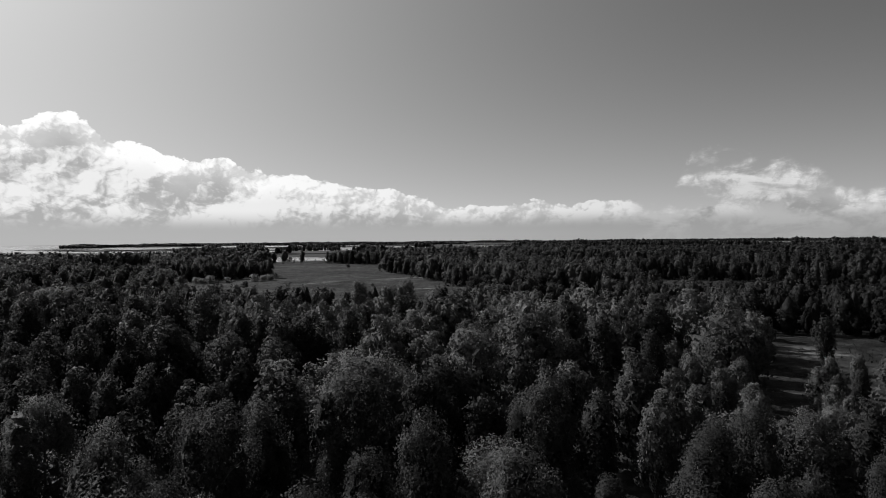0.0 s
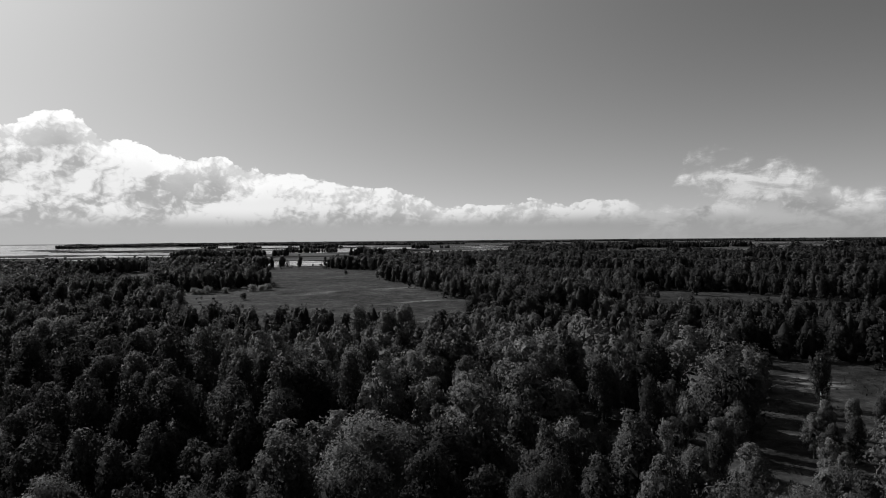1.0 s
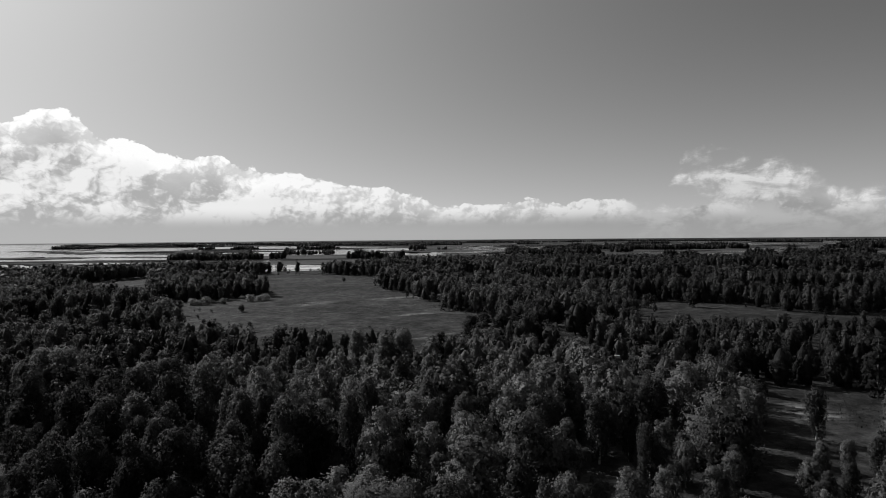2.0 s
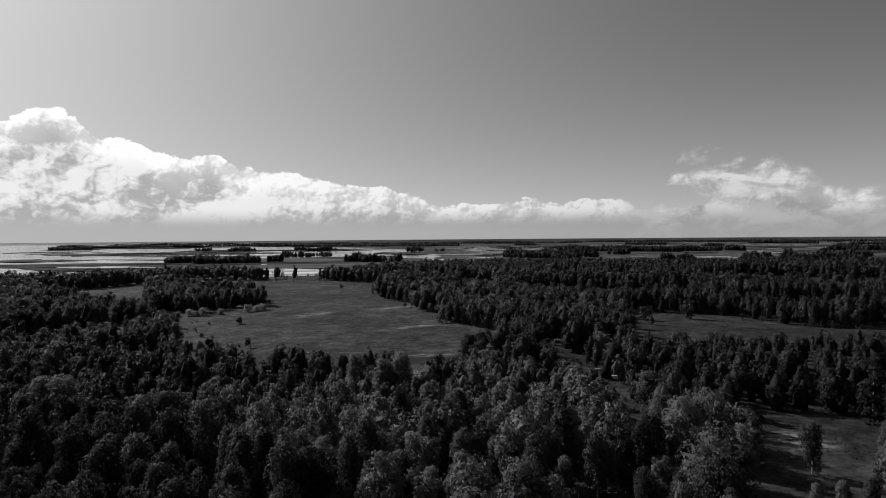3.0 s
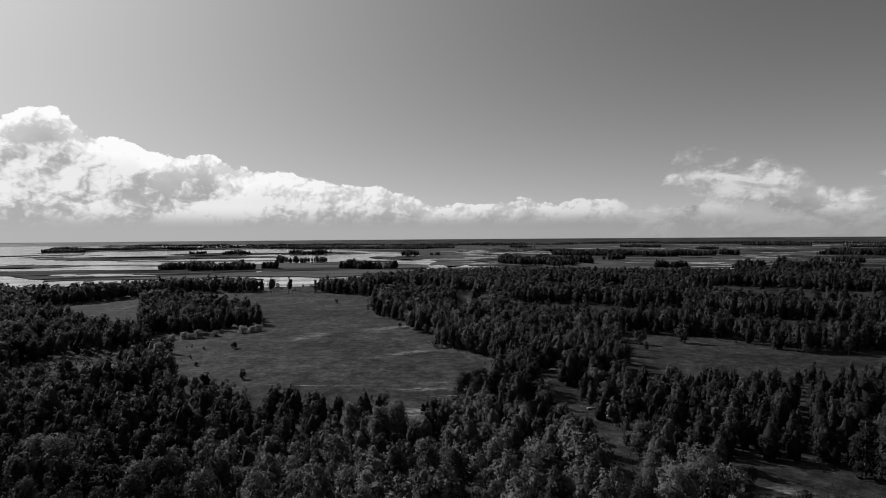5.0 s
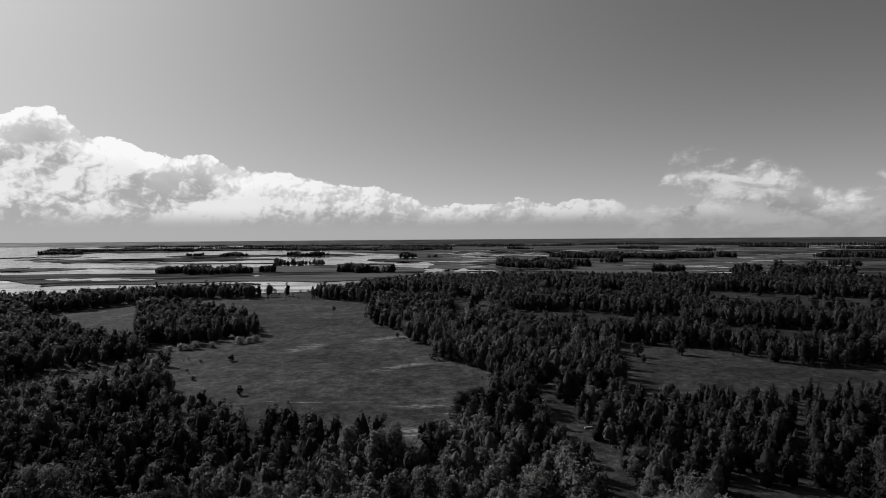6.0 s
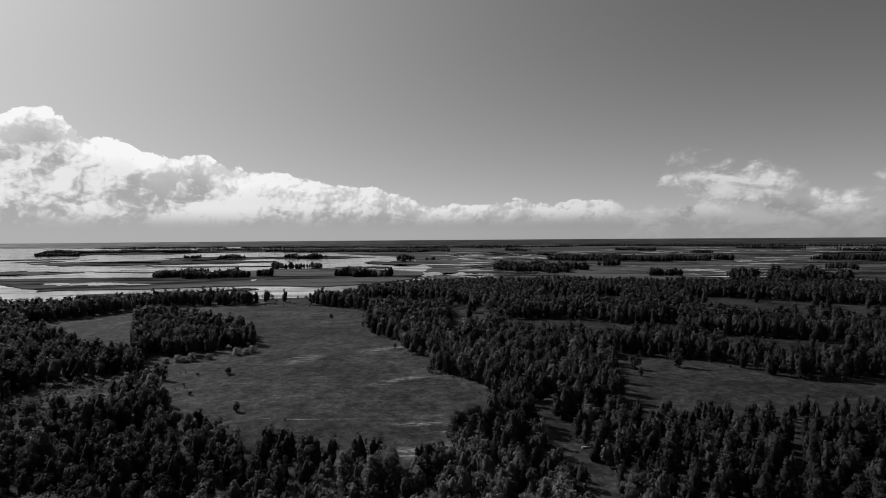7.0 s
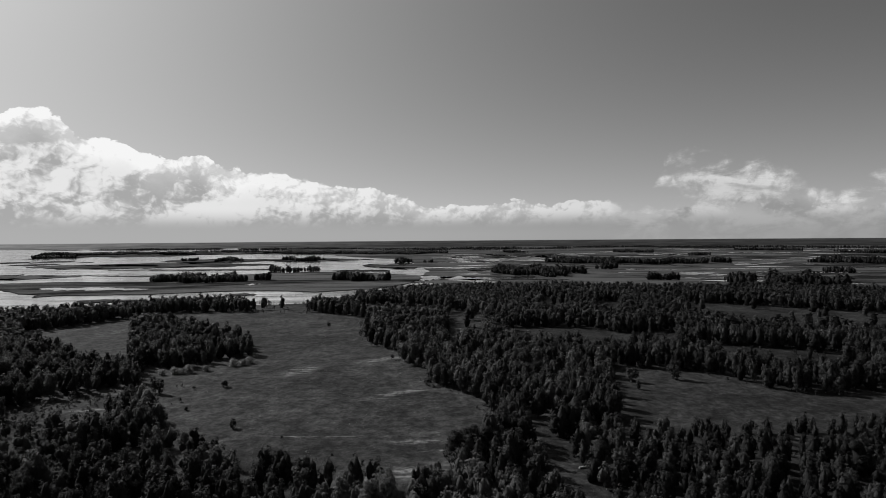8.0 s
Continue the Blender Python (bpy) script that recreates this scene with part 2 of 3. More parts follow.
def reed_material():
    m, N = material("reed")
    pos = N.t.nodes.new("ShaderNodeNewGeometry").outputs["Position"]
    s = N.add("ShaderNodeSeparateXYZ", i0=pos).outputs
    n = N.noise(N.xyz(N.math("MULTIPLY", s[0], 0.005), N.math("MULTIPLY", s[1], 0.018), 0.0), 1.0, 6.0, 0.7, 0.9)
    n2 = N.noise(N.xyz(N.math("MULTIPLY", s[0], 0.0016), N.math("MULTIPLY", s[1], 0.006), 4.0), 1.0, 5.0, 0.7, 0.8)
    n = N.math("ADD", N.math("MULTIPLY", n, 0.55), N.math("MULTIPLY", n2, 0.45))
    fine = N.noise(pos, 0.8, 4.0, 0.7)
    v = N.math("MULTIPLY", N.span(n, 0.42, 0.58, 0.014, 0.097), N.span(fine, 0.2, 0.8, 0.6, 1.4))
    finish(N, v, 0.9, fine, 0.5, 0.3, spec=0.0)
    return m


def wood_material(name, v):
    m, N = material(name)
    pos = N.t.nodes.new("ShaderNodeTexCoord").outputs["Object"]
    n = N.noise(pos, 6.0, 5.0, 0.6)
    finish(N, N.span(n, 0.3, 0.7, v * 0.6, v * 1.2), 0.8, n, 0.4, 0.02)
    return m


BARK, BIRCH_BARK = bark_material("grey_bark", 0.12), bark_material("birch_bark", 0.45)
LEAF = {"birch": leaf_material("birch_leaf", 0.03, 0.06, True), "aspen": leaf_material("aspen_leaf", 0.066, 0.11, True),
        "willow": leaf_material("willow_leaf", 0.065, 0.105, True), "alder": leaf_material("alder_leaf", 0.018, 0.034, True)}
WOOD_LEAF = leaf_material("woodland_leaf", 0.018, 0.085, False)
FAR_LEAF = leaf_material("far_woodland_leaf", 0.018, 0.075, False)
GRASS, WATER, REED = ground_material(), water_material(), reed_material()
DEADWOOD = wood_material("bleached_wood", 0.45)

# ---------------------------------------------------------------- mesh tools


def mesh_np(name, verts, quads, mats, index=None, tone=None, away=None):
    """A mesh from arrays; index: material of each face; tone: a value for each face's tree; away: outward direction of each point."""
    verts, quads = np.asarray(verts, np.float32), np.asarray(quads, np.int32)
    me = bpy.data.meshes.new(name)
    k = quads.shape[1]
    me.vertices.add(len(verts))
    me.vertices.foreach_set("co", verts.ravel())
    me.loops.add(quads.size)
    me.loops.foreach_set("vertex_index", quads.ravel())
    me.polygons.add(len(quads))
    me.polygons.foreach_set("loop_start", np.arange(len(quads), dtype=np.int32) * k)
    for m in mats:
        me.materials.append(m)
    if index is not None:
        me.polygons.foreach_set("material_index", np.asarray(index, np.int32))
    if tone is not None:
        me.attributes.new("tone", "FLOAT", "FACE").data.foreach_set("value", np.asarray(tone, np.float32))
    if away is not None:
        me.attributes.new("away", "FLOAT_VECTOR", "POINT").data.foreach_set("vector", np.asarray(away, np.float32).ravel())
    me.update(calc_edges=True)
    me.validate()
    return me


def part(name, me, parent, label=""):
    ob = new(name, me)
    ob.parent = parent
    return tagged(ob, label) if label else ob


def inside(poly, x, y):
    """Which of the points lie in a polygon."""
    hit = np.zeros(np.shape(x), bool)
    n = len(poly)
    for i in range(n):
        (x0, y0), (x1, y1) = poly[i], poly[(i + 1) % n]
        if y0 == y1:
            continue
        cross = ((y0 > y) != (y1 > y)) & (x < (x1 - x0) * (y - y0) / (y1 - y0) + x0)
        hit ^= cross
    return hit


def fray(poly, step, amount, seed):
    """A polygon's outline cut into short pieces and shaken."""
    rng = np.random.default_rng(seed)
    out = []
    for i in range(len(poly)):
        a, b = np.array(poly[i], float), np.array(poly[(i + 1) % len(poly)], float)
        k = max(1, int(np.hypot(*(b - a)) / step))
        for j in range(k):
            q = a + (b - a) * j / k
            w = noise.noise_vector(Vector((q[0] / step / 2.5, q[1] / step / 2.5, seed)))
            out.append((q[0] + amount * 1.6 * w.x + rng.normal(0, amount * 0.25), q[1] + amount * 1.6 * w.y + rng.normal(0, amount * 0.25)))
    return out


def slab(name, outline, z0, z1, mat):
    """A flat sheet or low bed of an uneven outline, with sides where it has height."""
    bm = bmesh.new()
    top = [bm.verts.new((x, y, z1)) for x, y in outline]
    face = bm.faces.new(top)
    if z1 - z0 > 0.001:
        low = [bm.verts.new((x, y, z0)) for x, y in outline]
        for i in range(len(top)):
            j = (i + 1) % len(top)
            bm.faces.new((top[j], top[i], low[i], low[j]))
    bmesh.ops.triangulate(bm, faces=[face])
    bmesh.ops.recalc_face_normals(bm, faces=bm.faces)
    me = bpy.data.meshes.new(name)
    bm.to_mesh(me)
    bm.free()
    if me.polygons[0].normal.z < 0:
        me.flip_normals()
    me.materials.append(mat)
    return new(name, me)


def spindle(x0, x1, y0, y1, depth, seed):
    """The outline of a long tapering island or pool between two ends."""
    n, far, near = 64, [], []
    for i in range(n + 1):
        s = i / n
        w = depth / 2 * (math.sin(math.pi * min(max(s, 0.02), 0.98)) ** 0.55)
        cx, cy = x0 + (x1 - x0) * s, y0 + (y1 - y0) * s
        bend = depth * 0.35 * noise.noise(Vector((s * 3, 1.7, seed * 2.3)))
        a, b = (noise.noise(Vector((s * 6, k, seed * 3.1))) + 0.7 * noise.noise(Vector((s * 21, k, seed * 1.7))) for k in (0.3, 5.7))
        far.append((cx, cy + bend + w * max(1 + 1.1 * a, 0.05)))
        near.append((cx, cy + bend - w * max(1 + 1.1 * b, 0.05)))
    return near + far[::-1]


# ---------------------------------------------------------------- ground, lake, marsh
ang = np.radians(np.linspace(-180, 180, 121)[:-1])
rad = np.concatenate([[0.0], np.geomspace(8, 4900, 60)])
gv = [(0, 0, 0)]
for r in rad[1:]:
    for a in ang:
        gx, gy = r * math.sin(a), r * math.cos(a)
        lift = 0.35 * noise.noise(Vector((gx / 35, gy / 35, 2))) if r < 600 else 0.0
        gv.append((gx, gy, min(lift, 0.12) if r < 600 else 0.0))
m_ = len(ang)
ground_bm = bmesh.new()
vs = [ground_bm.verts.new(v) for v in gv]
for i in range(m_):
    j = (i + 1) % m_
    ground_bm.faces.new((vs[0], vs[1 + j], vs[1 + i]))
    for k in range(len(rad) - 2):
        a, b = 1 + k * m_, 1 + (k + 1) * m_
        ground_bm.faces.new((vs[a + i], vs[a + j], vs[b + j], vs[b + i]))
bmesh.ops.recalc_face_normals(ground_bm, faces=ground_bm.faces)
gme = bpy.data.meshes.new("ground")
ground_bm.to_mesh(gme)
ground_bm.free()
if gme.polygons[5].normal.z < 0:
    gme.flip_normals()
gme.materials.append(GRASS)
for f_ in gme.polygons:
    f_.use_smooth = True
tagged(new("ground", gme), "flat grassland and marsh with dry patches and tracks", "ground", kind="structure")

LAKE = [(-46, 798), (-5, 1050), (11, 1182), (-20, 1500), (-53, 1840), (-272, 2190), (-600, 3000), (-1000, 4100), (-1000, 4700), (-4000, 4800), (-4700, 2500),
        (-3000, 900), (-900, 560), (-364, 520), (-310, 534), (-253, 570), (-244, 616), (-207, 612), (-174, 588), (-118, 602), (-87, 650), (-63, 723)]
tagged(slab("lake", fray(LAKE, 18, 3, 1), 0.05, 0.05, WATER), "calm shallow lake that mirrors the bright clouds", "lake", kind="structure")

BELT = [(-900, 850), (-625, 823), (-576, 817), (-504, 743), (-445, 715), (-340, 718), (-255, 754), (-198, 755), (-133, 732), (-70, 765), (-39, 807), (0, 960), (-20, 1060),
        (-60, 1085), (-150, 1180), (-214, 1179), (-297, 1153), (-369, 1094), (-431, 1011), (-433, 940), (-584, 953), (-653, 927), (-1000, 960)]
PALE_LEAF = leaf_material("pale_willow_leaf", 0.13, 0.2, True)
BED = "low dark bed of reeds in the shallow lake"
tagged(slab("reed_bed", fray(BELT, 14, 4, 2), 0.0, 0.7, REED), BED, "reed bed", "reed beds", kind="stuff")
REEDS = [(-860, -636, 1123, 1097, 117), (-1015, -636, 1565, 1492, 223), (-886, -398, 1647, 1549, 226), (-1143, -1028, 1690, 1667, 103), (-1340, -1215, 1879, 1852, 101),
         (-1229, -1115, 1910, 1885, 131), (-1052, -1019, 1838, 1831, 49), (-1528, -1334, 2356, 2306, 238), (-1800, -1014, 2878, 2641, 447), (-1495, -643, 3228, 2933, 560)]
REEDS_NEAR = [(-2800, -1900, 4500, 4400, 500), (-831, -443, 1951, 1860, 268), (-374, -309, 649, 642, 28), (-235, -199, 704, 700, 25), (-119, -103, 627, 625, 17),
              (-188, -69, 1226, 1206, 66), (-151, 14, 1436, 1404, 180), (-521, -161, 1954, 1866, 216), (-463, -441, 712, 710, 20), (-620, -440, 1120, 1090, 26), (-700, -300, 1330, 1290, 40)]
for k, row in enumerate(REEDS + REEDS_NEAR):
    tagged(slab("reed_bed", spindle(*row, k + 3), 0.0, 0.6, REED), BED, "reed bed", "reed beds", kind="stuff")

POOLS = [(-524, -367, 813, 794, 43), (-663, -442, 1143, 1109, 50), (-260, -234, 865, 862, 22)]
MARSH_POOLS = [(-49, 26, 848, 839, 64), (-75, 47, 1002, 984, 118), (23, 112, 967, 954, 97), (67, 112, 872, 866, 56), (448, 524, 1034, 1021, 96), (415, 504, 859, 847, 55),
               (571, 594, 773, 770, 27), (248, 284, 850, 845, 16), (799, 877, 1383, 1367, 86), (1361, 1548, 3328, 3236, 326), (20, 389, 2014, 1916, 173)]
FAR_POOLS = [(62, 346, 1614, 1552, 112), (-13, 162, 1326, 1293, 102), (115, 462, 2383, 2274, 162), (462, 565, 2274, 2242, 153), (276, 357, 1586, 1568, 75),
             (822, 894, 2733, 2705, 167), (391, 532, 3111, 3053, 213), (636, 762, 1182, 1159, 42), (985, 1117, 1544, 1513, 71), (40, 260, 1180, 1150, 30)]
for k, row in enumerate(POOLS):
    tagged(slab("pool", spindle(*row, k + 40), 0.72, 0.72, WATER), "narrow pool of still water between reeds", "pool", "marsh pools", kind="structure")
for k, (x0, x1, y0, y1, deep) in enumerate(MARSH_POOLS + FAR_POOLS):
    row = (x0, x1, y0, y1, deep * (0.75 if k < 6 else 0.45))
    tagged(slab("pool", spindle(*row, k + 50), 0.06, 0.06, WATER), "narrow pool of still water in the marsh", "pool", "marsh pools", kind="structure")

pool_rng = np.random.default_rng(8)
for k in range(240):
    y = float(pool_rng.uniform(900, 2400) if k < 180 else pool_rng.uniform(780, 3300))
    x = float(pool_rng.uniform(0.02, 0.24) * y if k < 105 else pool_rng.uniform(0.3, 0.95) * y)
    long, deep = y * float(pool_rng.uniform(0.02, 0.09)), y * y / 66000 * float(pool_rng.uniform(0.5, 1.9))
    if k % 3 == 2:
        tagged(slab("reed_bed", spindle(x, x + long * 1.6, y, y - long * 0.2, deep, k + 300), 0.0, 0.5, REED), "low dark bed of reeds in the marsh", "reed bed", "reed beds", kind="stuff")
    else:
        tagged(slab("pool", spindle(x, x + long, y, y - long * 0.2, deep, k + 300), 0.06, 0.06, WATER), "narrow pool of still water in the marsh", "pool", "marsh pools", kind="structure")

# ---------------------------------------------------------------- trees
KINDS = {  # crown start, radius share of height, stems, how far they stand apart, droop, bark, widest at, shape below and above that
    "birch": (0.07, 0.22, 5, 0.62, 0.9, BIRCH_BARK, 0.46, 0.42, 0.48),
    "aspen": (0.10, 0.26, 6, 0.68, 0.15, BARK, 0.50, 0.40, 0.42),
    "willow": (0.03, 0.44, 9, 0.68, 0.3, BARK, 0.50, 0.40, 0.38),
    "alder": (0.03, 0.25, 5, 0.60, 0.1, BARK, 0.46, 0.38, 0.42),
    "sallow": (0.0, 0.5, 8, 0.62, 0.1, BARK, 0.50, 0.40, 0.38),
}


def sprays(rng, c, size, out, loose=0.5):
    """Small three-cornered leaf sprays at the points c, turned outwards more or less."""
    n = len(c)
    nrm = unit(rng.normal(size=(n, 3)) * loose + out)
    t = unit(np.cross(nrm, rng.normal(size=(n, 3))))
    b = np.cross(nrm, t)
    s = (size * rng.uniform(0.55, 1.4, n))[:, None]
    w = s * rng.uniform(0.6, 1.0, n)[:, None]
    v = np.stack([c + t * s, c - t * s * 0.5 + b * w * 0.87, c - t * s * 0.5 - b * w * 0.87], 1).reshape(-1, 3)
    return v, np.arange(3 * n).reshape(-1, 3)


def crown_stems(rng, kind, count=0):
    """A crown as a few leafy spindles side by side: place, foot, top and radius of each."""
    start, share, stems, stand = KINDS[kind][:4]
    R, out = 10 * share, []
    n = count or stems
    turn = rng.uniform(0, 6.28)
    for k in range(n):
        off = 0.0 if k == 0 else R * stand * rng.uniform(0.6, 1.1)
        a = turn + 6.28 * k / max(n - 1, 1) + rng.uniform(-0.5, 0.5)
        r = R * (0.78 if k == 0 else rng.uniform(0.42, 0.66))
        top = 10 * (1 - (0 if k == 0 else rng.uniform(0.03, 0.16) if k % 2 else rng.uniform(0.2, 0.5)))
        foot = 10 * start if k == 0 else max(10 * start, top - r * rng.uniform(2.4, 4.2))
        out.append((off * math.cos(a), off * math.sin(a), foot, top, r))
    return np.array(out)


def girth(kind, u):
    """How wide a spindle is, as a share, at the share u of its height."""
    peak, low, high = KINDS[kind][6:]
    u = np.clip(u, 0.0, 1.0)
    return np.where(u < peak, (0.25 + 0.75 * u / peak) ** low, np.clip((1 - u) / (1 - peak), 0, 1) ** high)


def in_threes(q):
    """Four-sided faces cut into triangles."""
    q = np.array(q)
    return np.concatenate([q[:, (0, 1, 2)], q[:, (0, 2, 3)]])


def unit(v):
    return v / (np.linalg.norm(v, axis=1)[:, None] + 1e-9)


def spindle_body(rng, kind, stem, rings, sides, share_of):
    """The dense inside of one spindle, with an uneven surface, and its way outwards."""
    x, y, foot, top, r = stem
    v, q = [], []
    for i in range(rings):
        u = 0.03 + 0.95 * i / (rings - 1)
        w0 = r * share_of * float(girth(kind, u))
        for k in range(sides):
            a = 2 * math.pi * (k + 0.5 * (i % 2) + rng.uniform(-0.2, 0.2)) / sides
            w = w0 * rng.uniform(0.78, 1.22)
            v.append((x + w * math.cos(a), y + w * math.sin(a), foot + (top - foot) * (u * 0.9 + rng.uniform(-0.025, 0.025))))
    for i in range(rings - 1):
        for k in range(sides):
            j = (k + 1) % sides
            q.append((i * sides + k, i * sides + j, (i + 1) * sides + j, (i + 1) * sides + k))
    v, q = np.array(v), in_threes(q)
    n = unit((v - (x, y, foot + 0.42 * (top - foot))) / (r, r, 0.5 * (top - foot)) ** np.array(1.6))
    return v, q, n


def tube(path, radii, sides):
    """A tapered branch along a path."""
    v, q = [], []
    for p, r in zip(path, radii):
        for k in range(sides):
            a = 2 * math.pi * k / sides
            v.append((p[0] + r * math.cos(a), p[1] + r * math.sin(a), p[2]))
    for i in range(len(path) - 1):
        for k in range(sides):
            j = (k + 1) % sides
            q.append((i * sides + k, i * sides + j, (i + 1) * sides + j, (i + 1) * sides + k))
    return v, q


def tree_arrays(kind, seed, leaves, size, boughs, limbs, sides, fill, inner=0, rings=0, round_=0, stems=0):
    """A tree ten metres high: trunk with limbs, and a crown of leaf sprays gathered on boughs over uneven spindles."""
    rng = np.random.default_rng(seed)
    start, share, _, _, droop = KINDS[kind][:5]
    H, R = 10.0, 10 * share
    S = crown_stems(rng, kind, stems)
    pv, pq, pn = np.zeros((0, 3)), np.zeros((0, 3), int), np.zeros((0, 3))
    if not rings:
        # the inside: large dense sprays under the outer leaves
        k = S[rng.choice(len(S), inner, p=S[:, 4] / S[:, 4].sum())]
        u, th = rng.uniform(0.05, 0.93, inner), rng.uniform(0, 6.2832, inner)
        w = k[:, 4] * girth(kind, u) * fill * rng.uniform(0.5, 1.0, inner)
        side = np.stack([np.cos(th), np.sin(th), 0 * th], 1)
        c = np.stack([k[:, 0], k[:, 1], k[:, 2] + (k[:, 3] - k[:, 2]) * u], 1) + side * w[:, None]
        pn = unit(side + np.stack([0 * u, 0 * u, 1.7 * (u - 0.35)], 1))
        pv, pq = sprays(rng, c, np.full(inner, 0.2 * R), pn, 0.6)
        pn = np.repeat(pn, 3, 0)
    for stem in S if rings else ():
        bv, bq, bn = spindle_body(rng, kind, stem, rings, round_, fill)
        pq = np.concatenate([pq, bq + len(pv)])
        pv, pn = np.concatenate([pv, bv]), np.concatenate([pn, bn])
    tip = np.zeros((0, 3))
    if leaves:
        area = (S[:, 3] - S[:, 2]) * S[:, 4]
        T = S[rng.choice(len(S), boughs, p=area / area.sum())]
        u = rng.uniform(0.0, 1.0, boughs) ** 0.8 * 0.97
        th = rng.uniform(0, 6.2832, boughs)
        w = T[:, 4] * girth(kind, u) * rng.uniform(0.72, 1.02, boughs)
        side = np.stack([np.cos(th), np.sin(th), 0 * th], 1)
        tip = np.stack([T[:, 0], T[:, 1], T[:, 2] + (T[:, 3] - T[:, 2]) * u], 1) + side * w[:, None]
        lean = unit(side + np.stack([0 * u, 0 * u, 1.7 * (u - 0.35)], 1) + 0.5 * tip / R * (1, 1, 0))
        puff = T[:, 4] * rng.uniform(0.24, 0.52, boughs)
        own = rng.choice(boughs, leaves, p=puff ** 2 / (puff ** 2).sum())
        g = unit(rng.normal(size=(leaves, 3)) + 0.55 * lean[own] + (0, 0, 0.35))
        reach = (puff[own] * rng.uniform(0.45, 1.08, leaves))[:, None]
        c = tip[own] + g * reach * (1, 1, 1.7 if droop > 0.5 else 1.25)
        c[:, 2] -= droop * rng.exponential(0.3, leaves)
        c[:, 2] = np.clip(c[:, 2], H * start * 0.5, H * 1.03)
        out = unit(0.75 * g + 0.75 * lean[own] + (0, 0, 0.12))
        lv, lq = sprays(rng, c, np.full(leaves, size), out, 0.36)
        pq = np.concatenate([pq, lq + len(pv)])
        pv, pn = np.concatenate([pv, lv]), np.concatenate([pn, np.repeat(out, 3, 0)])
    # trunk and limbs
    us2 = np.linspace(0, 0.95, 6)
    r0 = 0.15 if kind != "willow" else 0.24
    wob = rng.normal(0, 0.08, (6, 2))
    wob[0] = 0
    tv, tq = tube([(w[0], w[1], H * u) for u, w in zip(us2, wob)], [r0 * (1 - u) ** 0.8 + 0.015 + (0.06 if u == 0 else 0) for u in us2], sides)
    for k in range(min(limbs, len(tip))):
        b = tip[k]
        a = np.array([0, 0, max(b[2] - 0.2 * H, 0.07 * H)])
        bv, bq = tube([a, (a + b) / 2 + np.array([0, 0, 0.25]), b], [0.055, 0.035, 0.012], max(3, sides - 2))
        tq += [tuple(i + len(tv) for i in q) for q in bq]
        tv += bv
    return np.array(tv), np.array(tq), pv, pq, pn


NOUN = {"birch": "birch_tree", "aspen": "aspen_tree", "willow": "willow_tree", "alder": "alder_tree"}
LABEL = {"birch": "birch tree with a slender pale trunk and drooping leafy twigs", "aspen": "aspen tree with pale glinting leaves on grey limbs",
         "willow": "broad round willow tree with pale dense foliage", "alder": "dark dense alder tree on the edge of the wood"}
PROTO = {}


FINENESS = ((1200, 0.30, 60, 3, 4, 0.66, 140), (3000, 0.19, 120, 7, 5, 0.62, 240), (12500, 0.082, 260, 16, 6, 0.58, 420))   # leaf sprays, size, boughs, limbs, sides, inside, its sprays


def tree_thing(kind, variant, fine):
    """The trunk and crown of one kind of tree; fine: 0, 1 or 2."""
    key = (kind, variant, fine)
    if key not in PROTO:
        n, size, tips, limbs, sides, fill, inner = FINENESS[fine]
        much = 1.5 if kind == "willow" else 1.0
        tv, tq, lv, lq, ln = tree_arrays(kind, variant * 17 + len(kind) * 101 + fine, int(n * much), size, int(tips * much), limbs, sides, fill, int(inner * much))
        crown = mesh_np("crown", lv, lq, [LEAF.get(kind, PALE_LEAF)], away=ln)
        PROTO[key] = (mesh_np("trunk", tv, tq, [KINDS[kind][5]]), crown)
    return PROTO[key]


def plant(kind, x, y, height, variant=0, turn=0.0, fine=0, wide=1.0, group="trees of the wood", label="", noun=""):
    root = new(noun or NOUN[kind])
    trunk, crown = tree_thing(kind, variant, fine)
    part("trunk", trunk, root)
    part("crown", crown, root)
    k = height / 10
    root.matrix_basis = Matrix.LocRotScale((x, y, -0.12), Euler((0, 0, turn)), (k * wide, k * wide, k))
    return tagged(root, label or LABEL[kind], "tree", group)


